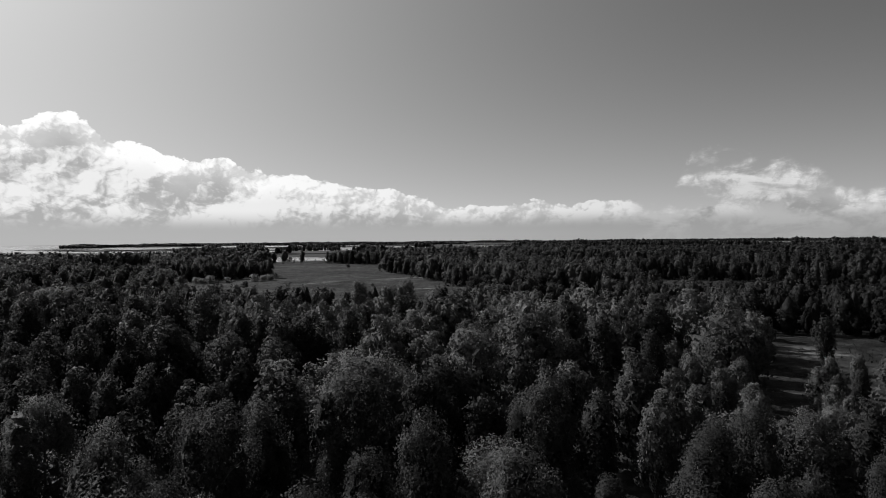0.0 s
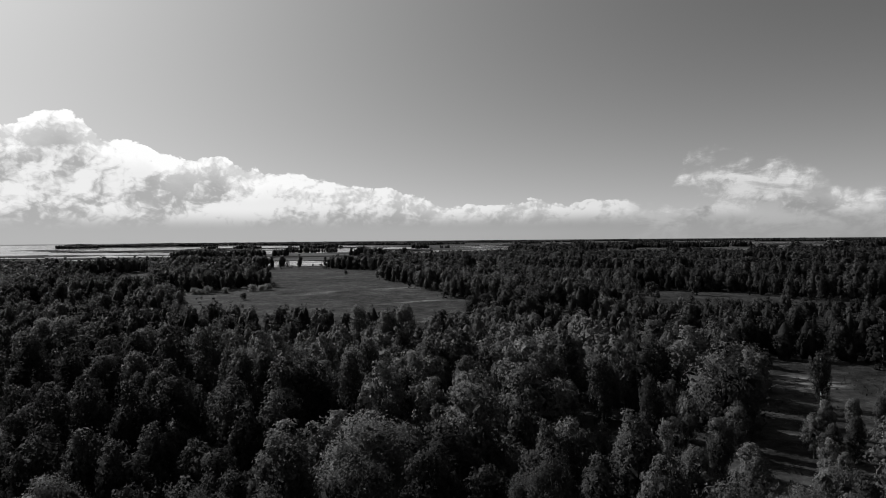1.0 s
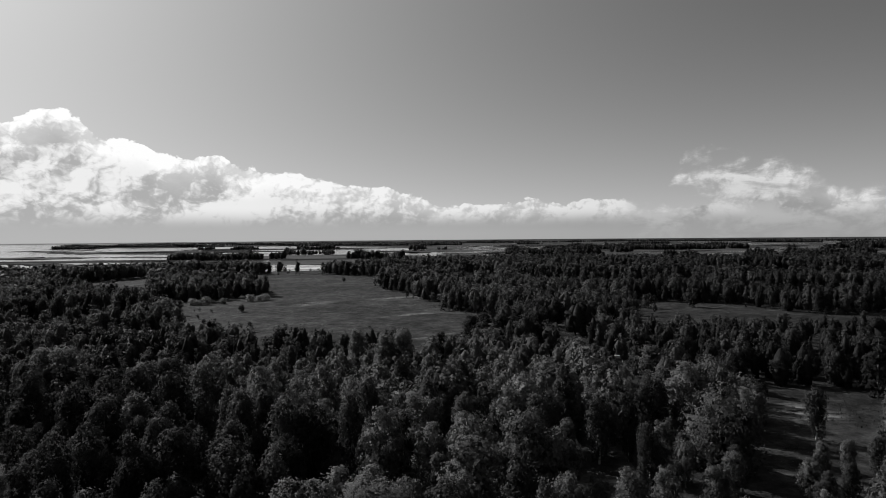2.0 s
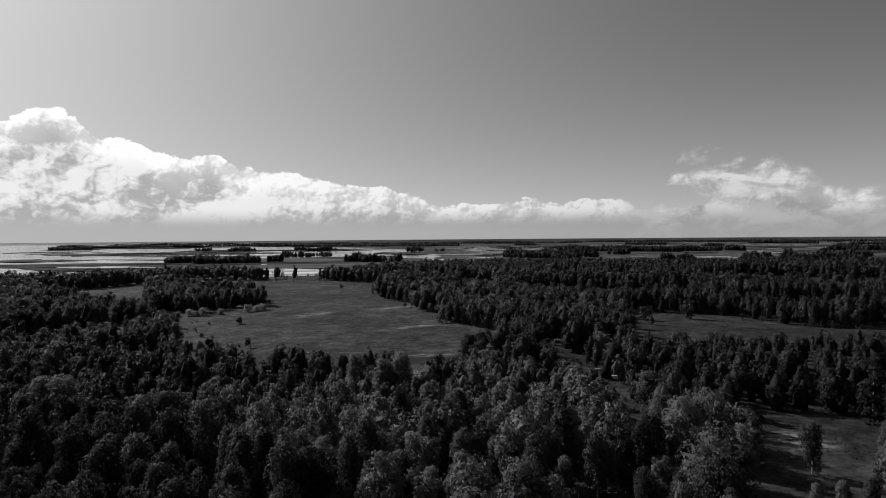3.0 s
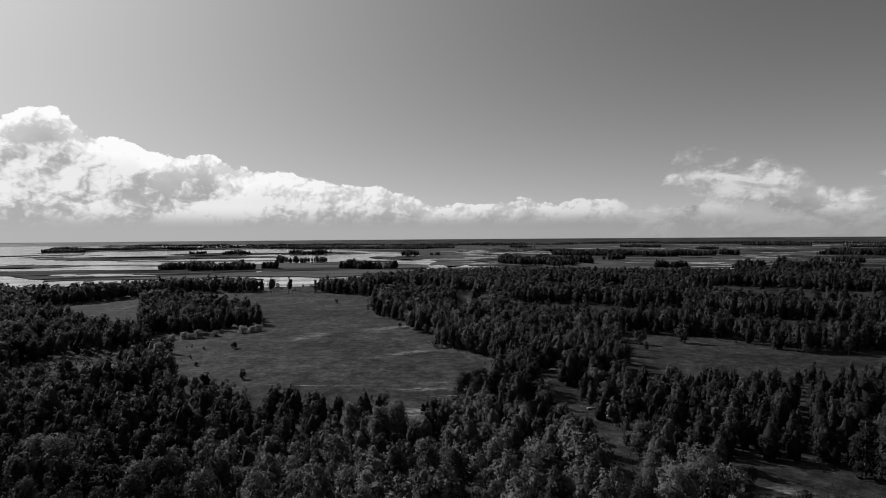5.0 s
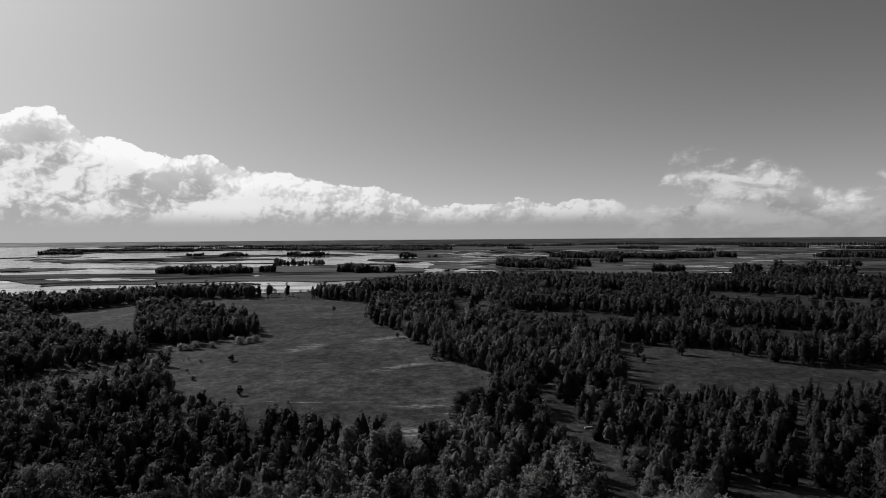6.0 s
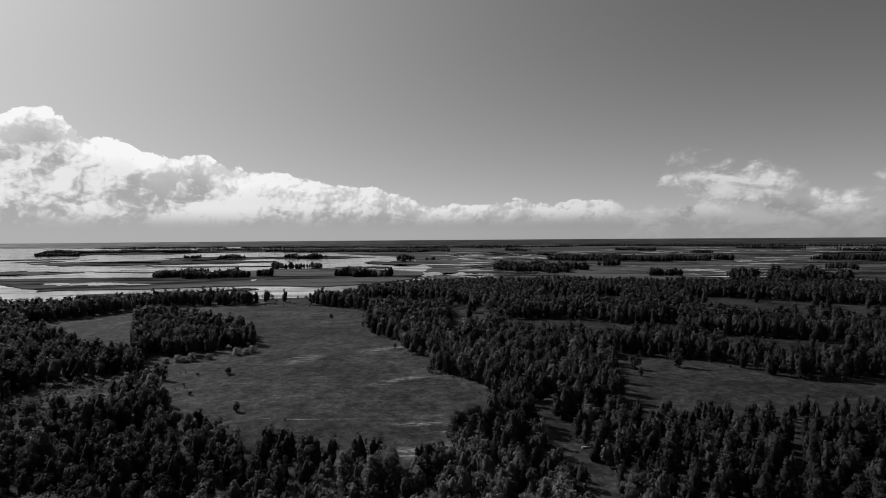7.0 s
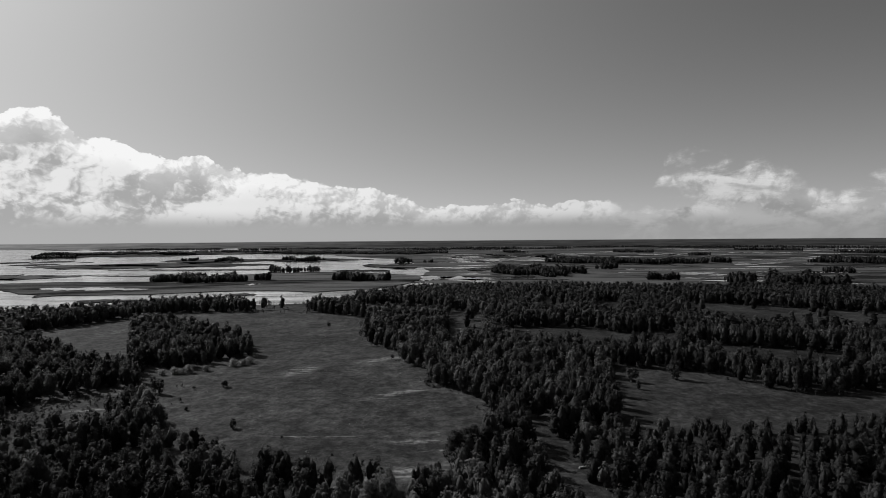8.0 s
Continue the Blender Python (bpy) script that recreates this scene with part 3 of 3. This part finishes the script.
# clearings in the wood
MEADOW = [(-145, 304), (-121, 301), (-96, 330), (-108, 366), (-150, 402), (-168, 432), (-212, 452), (-236, 490), (-228, 532), (-163, 532), (-98, 526), (-62, 496), (-46, 474), (-41, 405),
          (-33, 358), (-17, 338), (-11, 303), (1, 289), (3, 251), (20, 243), (25, 220), (27, 200), (22, 189), (12, 182), (8, 161), (1, 151), (-20, 151), (-38, 158),
          (-53, 167), (-66, 178), (-85, 194), (-101, 220), (-116, 249)]
OPEN = [MEADOW,
        [(-285, 425), (-264, 458), (-250, 488), (-232, 500), (-218, 460), (-212, 425), (-190, 390), (-169, 339), (-151, 308), (-162, 294), (-205, 338), (-250, 372)],
        [(-161, 227), (-149, 249), (-134, 259), (-125, 256), (-119, 245), (-112, 204), (-116, 195), (-120, 185), (-134, 185), (-140, 190)],
        [(92, 290), (104, 286), (126, 281), (138, 264), (143, 244), (159, 234), (199, 239), (168, 190), (120, 190), (98, 190), (82, 188), (70, 182), (64, 189), (78, 237)],
        [(31, 206), (45, 205), (44, 177), (45, 142), (43, 117), (37, 100), (34, 100), (33, 112), (35, 137), (33, 160), (34, 194)],
        [(67, 124), (79, 122), (86, 109), (82, 97), (69, 85), (55, 79), (49, 81), (51, 94), (55, 108)],
        [(16, 76), (24, 82), (27, 78), (23, 67), (16, 64), (8, 70), (5, 79), (10, 73)],
        [(45, 136), (41, 111), (36, 87), (30, 88), (35, 107)], [(20, 66), (21, 66), (27, 80), (22, 79)], [(28, 51), (31, 50), (57, 92), (50, 92)], [(-126, 266), (-102, 264), (-98, 234), (-118, 232), (-124, 246)],
        [(61, 423), (106, 419), (137, 391), (171, 393), (143, 328), (112, 325), (80, 336), (55, 348)],
        [(23, 536), (39, 514), (51, 472), (34, 358), (13, 342)]]
OPEN_FAR = [[(255, 575), (304, 545), (331, 519), (385, 463), (302, 364), (222, 390), (209, 446)],
            [(158, 355), (184, 342), (233, 316), (205, 268), (172, 268), (154, 288), (136, 302)],
            [(128, 646), (148, 613), (113, 467), (100, 481)], [(176, 594), (194, 571), (160, 470), (141, 476)],
            [(-180, 608), (-115, 602), (-99, 515), (-154, 520)], [(-56, 489), (-63, 591), (-28, 578), (20, 536), (19, 489), (-23, 472)]]
WOOD = [(-200, -40), (-420, 380), (-560, 500), (-364, 512), (-320, 522), (-262, 555), (-244, 585), (-174, 582), (-118, 596), (-80, 560), (-67, 636), (-38, 664), (7, 731), (63, 725), (178, 735),
        (296, 675), (396, 685), (455, 643), (620, 600), (560, 350), (200, -40)]


def scatter(rng, x0, x1, y0, y1, step, poly, keep=1.0):
    """Places about one step apart inside a polygon and outside the clearings."""
    gx, gy = np.meshgrid(np.arange(x0, x1, step), np.arange(y0, y1, step))
    x = gx.ravel() + rng.uniform(-0.48, 0.48, gx.size) * step
    y = gy.ravel() + rng.uniform(-0.48, 0.48, gx.size) * step
    ok = inside(poly, x, y) & (rng.uniform(size=x.size) < keep)
    for k, hole in enumerate(OPEN + OPEN_FAR):
        some = 0.035 if k >= 12 else 0.0          # a few trees stand in the far strips
        ok &= ~inside(hole, x, y) | (rng.uniform(size=x.size) < some)
    return x[ok], y[ok]


def in_view(x, y, margin=14.0):
    """The wedge of land that the rising drone looks over, with a margin for shadows."""
    return (x > -0.77 * y - margin) & (x < 0.82 * y + margin)


rng = np.random.default_rng(11)
NEAR = 118.0
# dark-leaved stands; the second row puts shade on the near trees into leaf tone
DARK = [(112, 150, 42, 1), (64, 128, 16, 1), (92, 128, 32, 1), (-73, 135, 34, 1), (-58, 84, 26, 1), (17, 172, 14, 1), (-1, 140, 4, 1), (0, 45, 9, 1), (-150, 300, 40, 1), (64, 200, 20, 1),
        (-14, 22, 9, 1), (-3, 28, 5, 1), (-42, 62, 20, 0.9), (-20, 50, 9, 0.8)]
BRIGHT = [(-22, 35, 7), (8, 28, 6), (6, 72, 14), (30, 50, 12), (-9, 58, 11), (-9, 149, 9), (-22, 146, 10), (44, 112, 20), (0, 156, 16), (-60, 160, 10), (22, 108, 28), (8, 130, 18), (-25, 108, 22), (-42, 122, 13), (-18, 135, 16), (-20, 95, 16), (60, 96, 8)]


def shade(x, y):
    """How dark the leaves of a stand are, partly in place of shade: alder stands 1, aspen and birch stands -1."""
    d = max([0.0] + [w * (1.3 - math.hypot(x - a, y - b) / r) for a, b, r, w in DARK])
    b = max([0.0] + [1.3 - math.hypot(x - a, y - c) / r for a, c, r in BRIGHT])
    # the x term darkens leaves towards the right, in place of dimmer light there
    return max(-1.0, min(1.0, d - b + max(0.0, min(0.4, (x - 50) / 200)) + 0.7 * noise.noise(Vector((x / 22, y / 22, 4)))))


nx, ny = scatter(rng, -110, 110, 6, NEAR, 4.7, WOOD, 0.96)
view = in_view(nx, ny, 8) & (np.hypot(nx, ny) > 21)
nx, ny = nx[view], ny[view]
KEEP_OFF = [(44.3, 94, 5.5), (37.6, 77.5, 6.5), (44.8, 122.5, 4), (58.2, 89.5, 4), (29.8, 105.4, 3), (-70.5, 108.5, 3.5), (-74.5, 110, 3), (-48.7, 96.4, 3), (-45.5, 97, 3), (-35.3, 88, 3),
            (-6.6, 48, 4), (6.5, 41.5, 3)]
for x, y in sorted(zip(nx, ny), key=lambda q: q[1]):
    if any(math.hypot(x - a, y - b) < r for a, b, r in KEEP_OFF):
        continue
    d = shade(x, y)
    roll = rng.uniform() + 0.9 * d
    kind = "alder" if roll > 0.95 else ("birch" if roll > 0.28 else ("aspen" if roll > -0.25 else "willow"))
    h = float(np.clip(rng.normal(9.2, 1.8), 4.5, 12.5)) * (0.7 if kind == "willow" else 1.0)
    if 0.36 < x / y < 0.57 and 54 < y < 84:
        h = min(h, 6.2)
    if 0.57 <= x / y < 0.76 and 44 < y < 82:
        h = min(h, 5.4)
    plant(kind, x, y, h, int(rng.integers(0, 3)), rng.uniform(0, 6.28), 2 if y < 41 else (1 if y < 90 else 0), float(rng.uniform(0.72, 1.05)))

plant("willow", 37.6, 77.5, 11.8, 1, 2.4, 1, 0.86, "trees of the glade", "large round willow tree with pale foliage beside the glade")
plant("willow", 44.3, 94, 12.2, 0, 0.4, 1, 0.66, "trees of the glade", "large round willow tree with pale foliage beside the glade")
plant("aspen", 44.8, 122.5, 9.0, 1, 1.0, 1, 1.3, "trees of the glade")
plant("birch", 58.2, 89.5, 8.4, 2, 2.0, 1, 0.9, "trees of the glade", "slender birch tree standing alone on the glade")
plant("birch", 29.8, 105.4, 9.0, 1, 0.7, 1, 0.9, "trees of the glade", "thin birch tree with sparse leaves beside the grass path")
# trees that stand out from the wood by their height or tone
for kind, x, y, h, w in (("aspen", -18.8, 131, 11.6, 0.75), ("aspen", -8.6, 132, 11.6, 0.95), ("aspen", -12.5, 132, 10.2, 1.0), ("alder", 0, 142.4, 9.0, 0.9), ("alder", 9, 166, 10.0, 1.3),
                         ("alder", 13.5, 168, 10.6, 1.4), ("alder", 18, 170, 9.6, 1.3), ("aspen", -70.5, 108.5, 12.4, 1.1), ("aspen", -74.5, 110, 12.0, 1.0), ("aspen", -48.7, 96.4, 12.0, 0.9),
                         ("alder", -45.5, 97, 12.2, 1.0), ("aspen", -35.3, 88, 13.6, 0.8), ("aspen", -6.6, 48, 11.6, 1.4), ("birch", 7.6, 41, 11.2, 0.8), ("birch", 5.4, 42, 9.0, 0.8)):
    plant(kind, x, y, h, 1, x, 2 if y < 60 else 1, w, "tall trees of the wood")
for kind, x, y, h, w in (("birch", 92.5, 259, 7.0, 1.7), ("birch", 114, 262, 9.2, 1.5), ("birch", 91, 246, 4.2, 1.2), ("birch", 169, 233, 7.5, 1.5), ("alder", -115, 252.5, 7.5, 0.9),
                         ("alder", -111.5, 251, 7.0, 1.0), ("alder", -104, 531, 12.0, 0.7), ("alder", -90, 520, 6.0, 1.0), ("alder", -135, 560, 8.0, 1.0), ("birch", 61, 110, 4.5, 0.9)):
    plant(kind, x, y, h, 1, x, 0, w, "lone trees of the meadows", "lone leafy tree standing on the open meadow")
for x, y, h, w in ((-88, 261, 3.2, 2.2), (-66, 203, 3.6, 1.5), (-91, 226, 1.7, 2.2), (-71, 439, 3.6, 1.6), (-47, 193, 0.7, 2.6), (-28, 176, 0.8, 2.4), (-106, 236, 1.2, 2.0)):
    tagged(plant("alder", x, y, h, 2, x, 0, w, "bushes of the meadow", "small dark bush standing alone in the meadow", "bush"), category="bush")
for x, y, h, w in ((-121, 288, 3.4, 1.5), (-115, 290, 4.0, 1.4), (-108, 294, 3.0, 1.6), (-98, 304, 3.8, 1.4), (-92, 311, 3.4, 1.5), (-126, 286, 2.6, 1.6), (-117.5, 287, 2.8, 1.7), (-94, 307, 3.0, 1.7)):
    tagged(plant("sallow", x, y, h, 2, x, 0, w, "pale willow bushes by the grove", "low pale willow bush in front of the dark grove", "bush"), category="bush")

# ---------------------------------------------------------------- woods too many to count


def forest(name, xs, ys, hs, make, seed, label, radius=1.0, dark=0.0):
    """Many trees in one mesh: a leafy mass, loose sprays over it and a trunk each. make: sprays, their size, rings, sides, stems, trunk."""
    r = np.random.default_rng(seed)
    V, Q, M, T, A = [], [], [], [], []
    base = 0
    protos = {}
    leaves, size, rings, sides, stems, trunk = make
    for kind in ("birch", "aspen", "alder", "willow"):
        for k in range(6):
            tv, tq, pv, pq, pn = tree_arrays(kind, seed + k * 7, leaves, size, 34, 0, 3, 0.84 if leaves < 200 else 0.72, 0 if rings else 60, rings, sides, stems)
            pm = np.zeros(len(pq))
            if trunk:
                tv, tq = tube([(0, 0, 0), (0, 0, 4)], [0.2, 0.12], 3)
                pq, pv, pm = np.concatenate([pq, in_threes(tq) + len(pv)]), np.concatenate([pv, tv]), np.concatenate([pm, np.ones(2 * len(tq))])
                pn = np.concatenate([pn, np.zeros((len(tv), 3))])
            protos[kind, k] = (pv, pq, pm, pn)
    for x, y, h in zip(xs, ys, hs):
        d = shade(x, y)
        roll = r.uniform() + 0.6 * d
        kind = "alder" if roll > 0.85 else ("birch" if roll > 0.25 else ("aspen" if roll > -0.1 else "willow"))
        pv, pq, pm, pn = protos[kind, int(r.integers(0, 6))]
        a, w = r.uniform(0, 6.283), r.uniform(0.8, 1.15) * radius * (0.7 if kind == "willow" else 1)
        h = h * (0.8 if kind == "willow" else 1)
        c, s = math.cos(a) * w * h / 10, math.sin(a) * w * h / 10
        v = np.empty_like(pv)
        v[:, 0], v[:, 1], v[:, 2] = pv[:, 0] * c - pv[:, 1] * s + x, pv[:, 0] * s + pv[:, 1] * c + y, pv[:, 2] * h / 10 - 0.15
        V.append(v), Q.append(pq + base), M.append(pm)
        ca, sa = math.cos(a), math.sin(a)
        A.append(np.stack([pn[:, 0] * ca - pn[:, 1] * sa, pn[:, 0] * sa + pn[:, 1] * ca, pn[:, 2]], 1))
        T.append(np.full(len(pq), np.clip(r.normal({"alder": 0.06, "birch": 0.36, "aspen": 0.8, "willow": 0.85}[kind], 0.12) - dark, 0, 1)))
        base += len(v)
    if not V:
        return None
    me = mesh_np(name, np.concatenate(V), np.concatenate(Q), [FAR_LEAF if leaves < 60 else WOOD_LEAF, BARK], np.concatenate(M), np.concatenate(T), np.concatenate(A))
    me.polygons.foreach_set("use_smooth", np.ones(len(me.polygons), bool))
    return tagged(new(name, me), label, "woodland", "woods", kind="stuff")


def heights(rng, x, y, mean):
    n = np.array([noise.noise(Vector((a / 40, b / 40, 9))) for a, b in zip(x, y)])
    return np.clip(rng.normal(mean, 1.3, len(x)) + 2.2 * n, mean * 0.45, mean * 1.4)


rng = np.random.default_rng(23)
mx, my = scatter(rng, -330, 330, NEAR, 360, 5.2, WOOD, 0.95)
ok = in_view(mx, my, 10)
mx, my = mx[ok], my[ok]
mid_h = heights(rng, mx, my, 9.7)
mid_h = np.where(my < 175, mid_h * 0.85, mid_h)
mid_h = np.where((my > 166) & (my < 194) & (mx > 60), mid_h * 0.62, mid_h)
for sel in ((mx < -5) & (my < 225), (mx >= -5) & (my < 225)):
    forest("woodland", mx[sel], my[sel], mid_h[sel], (420, 0.3, 5, 6, 3, True), 31, "dense mixed wood of birch and alder round the meadows", 1.2)
for sel in ((mx < -5) & (my >= 225), (mx >= -5) & (my >= 225)):
    forest("woodland", mx[sel], my[sel], mid_h[sel], (210, 0.4, 5, 6, 3, True), 37, "dense mixed wood of birch and alder round the meadows", 1.2)
fx, fy = scatter(rng, -620, 640, 360, 745, 6.0, WOOD, 0.95)
ok = in_view(fx, fy, 0)
fx, fy = fx[ok], fy[ok]
forest("woodland", fx, fy, heights(rng, fx, fy, 11.0), (56, 0.8, 4, 5, 2, False), 57, "dense dark wood that reaches to the marsh", 1.25)

GROVES = [(-1528, -1360, 2373, 2329, 120), (-1803, -1406, 2904, 2783, 240), (-1497, -1099, 2991, 2863, 260), (-1288, -818, 3356, 3185, 260), (-765, -726, 1899, 1890, 60),
          (-673, -560, 1866, 1840, 60), (-449, -310, 1886, 1852, 80), (-313, -215, 1215, 1199, 55), (-264, -252, 953, 952, 14), (-431, -281, 957, 937, 60),
          (-137, -61, 942, 932, 50), (-77, -38, 1606, 1598, 50), (5, 19, 1607, 1604, 30)]
GROVES_RIGHT = [(-778, 101, 2922, 2623, 330), (132, 290, 1093, 1068, 150), (331, 695, 1518, 1439, 150), (867, 1007, 2625, 2573, 200), (377, 475, 2690, 2654, 120),
                (964, 1018, 2080, 2064, 90), (737, 767, 1465, 1459, 50), (962, 1141, 1398, 1359, 110), (715, 747, 1017, 1011, 40), (434, 462, 822, 819, 40)]
GROVES_EDGE = [(469, 553, 791, 780, 80), (1509, 1746, 2755, 2654, 240), (1621, 1739, 2196, 2155, 200), (337, 383, 889, 882, 18), (358, 397, 1209, 1202, 20),
               (-2300, -1400, 4300, 4200, 300), (-1300, -300, 4100, 3900, 400), (-300, 900, 3700, 3600, 420), (900, 2200, 3900, 3500, 450), (2000, 3000, 3300, 2900, 400)]
for k, (x0, x1, y0, y1, depth) in enumerate(GROVES + GROVES_RIGHT + GROVES_EDGE):
    outline = spindle(x0 - 6, x1 + 6, y0, y1, depth, k + 90)
    far = y0 > 1700
    step = 5.5 if y0 < 1000 else (7.0 if y0 < 1700 else (9.5 if y0 < 3000 else 20.0))
    px, py = scatter(rng, min(x0, x1) - 8, max(x0, x1) + 8, min(y0, y1) - depth, max(y0, y1) + depth, step, outline, 0.95)
    if len(px) == 0:
        px, py = np.array([(x0 + x1) / 2]), np.array([(y0 + y1) / 2])
    wave = np.array([noise.noise(Vector((a / (0.03 * y0), b / (0.06 * y0), k))) for a, b in zip(px, py)])
    tall = heights(rng, px, py, 12.0) * np.clip(0.95 + 0.75 * wave, 0.35, 1.35)
    stay = wave > -0.42
    if stay.any():
        px, py, tall = px[stay], py[stay], tall[stay]
    forest("grove", px, py, tall, (0, 1, 3, 5, 1, False) if far else (14, 1.0, 4, 5, 1, False), 200 + k, "dark grove of trees on the marsh", 2.1 if far else 1.9, 0.15)

# ---------------------------------------------------------------- undergrowth and tussocks


def tussocks(name, x, y, lo, hi, blades, seed, mat, label):
    """Tufts of tall grass and weeds, a few bent blades each, in one mesh."""
    r = np.random.default_rng(seed)
    n = len(x)
    c = np.repeat(np.stack([x, y, np.zeros(n)], 1), blades, 0)
    h = np.repeat(r.uniform(lo, hi, n), blades) * r.uniform(0.6, 1.1, n * blades)
    a = r.uniform(0, 6.28, n * blades)
    side = np.stack([np.cos(a), np.sin(a), 0 * a], 1)
    lean = np.stack([np.cos(a + 1.6), np.sin(a + 1.6), 0 * a], 1) * (h * r.uniform(0.1, 0.6, n * blades))[:, None]
    c = c + r.normal(0, 0.25, c.shape) * np.array([1, 1, 0]) * h[:, None]
    w = (h * 0.38)[:, None]
    up = np.array([0, 0, 1.0]) * h[:, None]
    v = np.stack([c - side * w - (0, 0, 0.15), c + side * w - (0, 0, 0.15), c + side * w * 0.45 + lean + up, c - side * w * 0.6 + lean + up * 0.85], 1).reshape(-1, 3)
    me = mesh_np(name, v, np.arange(len(v)).reshape(-1, 4), [mat], tone=np.repeat(r.uniform(0, 1, n) ** 1.5, blades))
    return tagged(new(name, me), label, "grass", kind="stuff")


def spread(rng, poly, count):
    p = np.array(poly, float)
    x = rng.uniform(p[:, 0].min(), p[:, 0].max(), count)
    y = rng.uniform(p[:, 1].min(), p[:, 1].max(), count)
    ok = inside(poly, x, y)
    return x[ok], y[ok]


LEAF_SEDGE = leaf_material("sedge_blade", 0.02, 0.06, False)
WEED = leaf_material("dry_grass", 0.035, 0.13, False)
rng = np.random.default_rng(77)
gx, gy, hx, hy = [], [], [], []
for poly in OPEN[:10] + OPEN_FAR[:2]:
    p = np.array(poly, float)
    area = float(np.ptp(p[:, 0]) * np.ptp(p[:, 1]))
    x, y = spread(rng, poly, int(min(area * (1.2 if p[:, 1].min() < 130 else 0.05), 16000)))
    keep = np.array([noise.noise(Vector((a / 14, b / 14, 3))) + rng.uniform(-0.5, 0.5) > 0.05 for a, b in zip(x, y)], bool)
    gx.append(x[keep]), gy.append(y[keep])
for cx, cy, rx, ry, count in ((-62, 290, 19, 10, 420), (-20, 325, 26, 12, 300), (-45, 166, 18, 9, 240)):
    a, r = rng.uniform(0, 6.2832, count), np.sqrt(rng.uniform(0, 1, count))
    hx.append(cx + rx * r * np.cos(a)), hy.append(cy + ry * r * np.sin(a) + 0.15 * rx * r * np.cos(a))
gx, gy = np.concatenate(gx), np.concatenate(gy)
tussocks("sedge", np.concatenate(hx), np.concatenate(hy), 0.1, 0.34, 4, 9, LEAF_SEDGE, "dark hummocks of sedge in loose patches on the meadow")
tussocks("tall_grass", gx, gy, 0.08, 0.28, 2, 5, WEED, "tufts of tall dry grass scattered over the meadows")

# low bushes along the edges of the clearings
ux, uy = [], []
for poly in OPEN + OPEN_FAR:
    for k, (a, b) in enumerate(zip(poly, poly[1:] + poly[:1])):
        d = math.hypot(b[0] - a[0], b[1] - a[1])
        for t in rng.uniform(0, 1, int(d / 8.0)):
            ux.append(a[0] + (b[0] - a[0]) * t + rng.normal(0, 2.2)), uy.append(a[1] + (b[1] - a[1]) * t + rng.normal(0, 2.2))
for poly, count in ((OPEN[2], 170), (OPEN_FAR[4], 90), (OPEN_FAR[5], 150), (OPEN_FAR[1], 70)):
    x, y = spread(rng, poly, count)
    ux += list(x)
    uy += list(y)
ux, uy = np.array(ux), np.array(uy)
bush_h = np.clip(rng.exponential(1.1, len(ux)) + 0.8, 0.8, 4.5)
open_land = uy > 135
ux, uy, bush_h = ux[open_land], uy[open_land], bush_h[open_land]
forest("undergrowth", ux, uy, bush_h, (90, 0.7, 0, 0, 3, False), 91, "low bushes and saplings along the edges of the clearings", 1.7)

# ---------------------------------------------------------------- bleached timber beside the path


def timber(noun, x, y, long, thick, turn, flat, label):
    """A felled log, or a sawn plank where flat is under one."""
    bm = bmesh.new()
    bmesh.ops.create_cone(bm, cap_ends=True, segments=9 if flat == 1 else 4, radius1=thick, radius2=thick * (0.8 if flat == 1 else 1), depth=long)
    for v in bm.verts:
        v.co.x *= flat
        v.co.y += 0.03 * noise.noise(Vector((v.co.z, x, y)))
    bmesh.ops.bevel(bm, geom=list(bm.edges), offset=thick * 0.12, segments=1, affect="EDGES")
    me = bpy.data.meshes.new(noun)
    bm.to_mesh(me)
    bm.free()
    me.materials.append(DEADWOOD)
    ob = new(noun, me)
    ob.matrix_basis = Matrix.LocRotScale((x, y, 0.1 + thick * flat), Euler((0, radians(90), turn)), None)
    return tagged(ob, label, noun, "timber by the path")


timber("log", 44.6, 162.2, 3.2, 0.28, 0.3, 1, "bleached felled log lying beside the grass path")
timber("log", 44.9, 153.0, 2.6, 0.25, -0.2, 1, "bleached felled log lying beside the grass path")
timber("plank", 47.0, 155.4, 2.4, 0.35, 0.1, 0.3, "pale sawn plank lying on the grass")
timber("plank", 51.0, 155.2, 2.8, 0.4, -0.1, 0.3, "pale sawn plank lying on the grass")
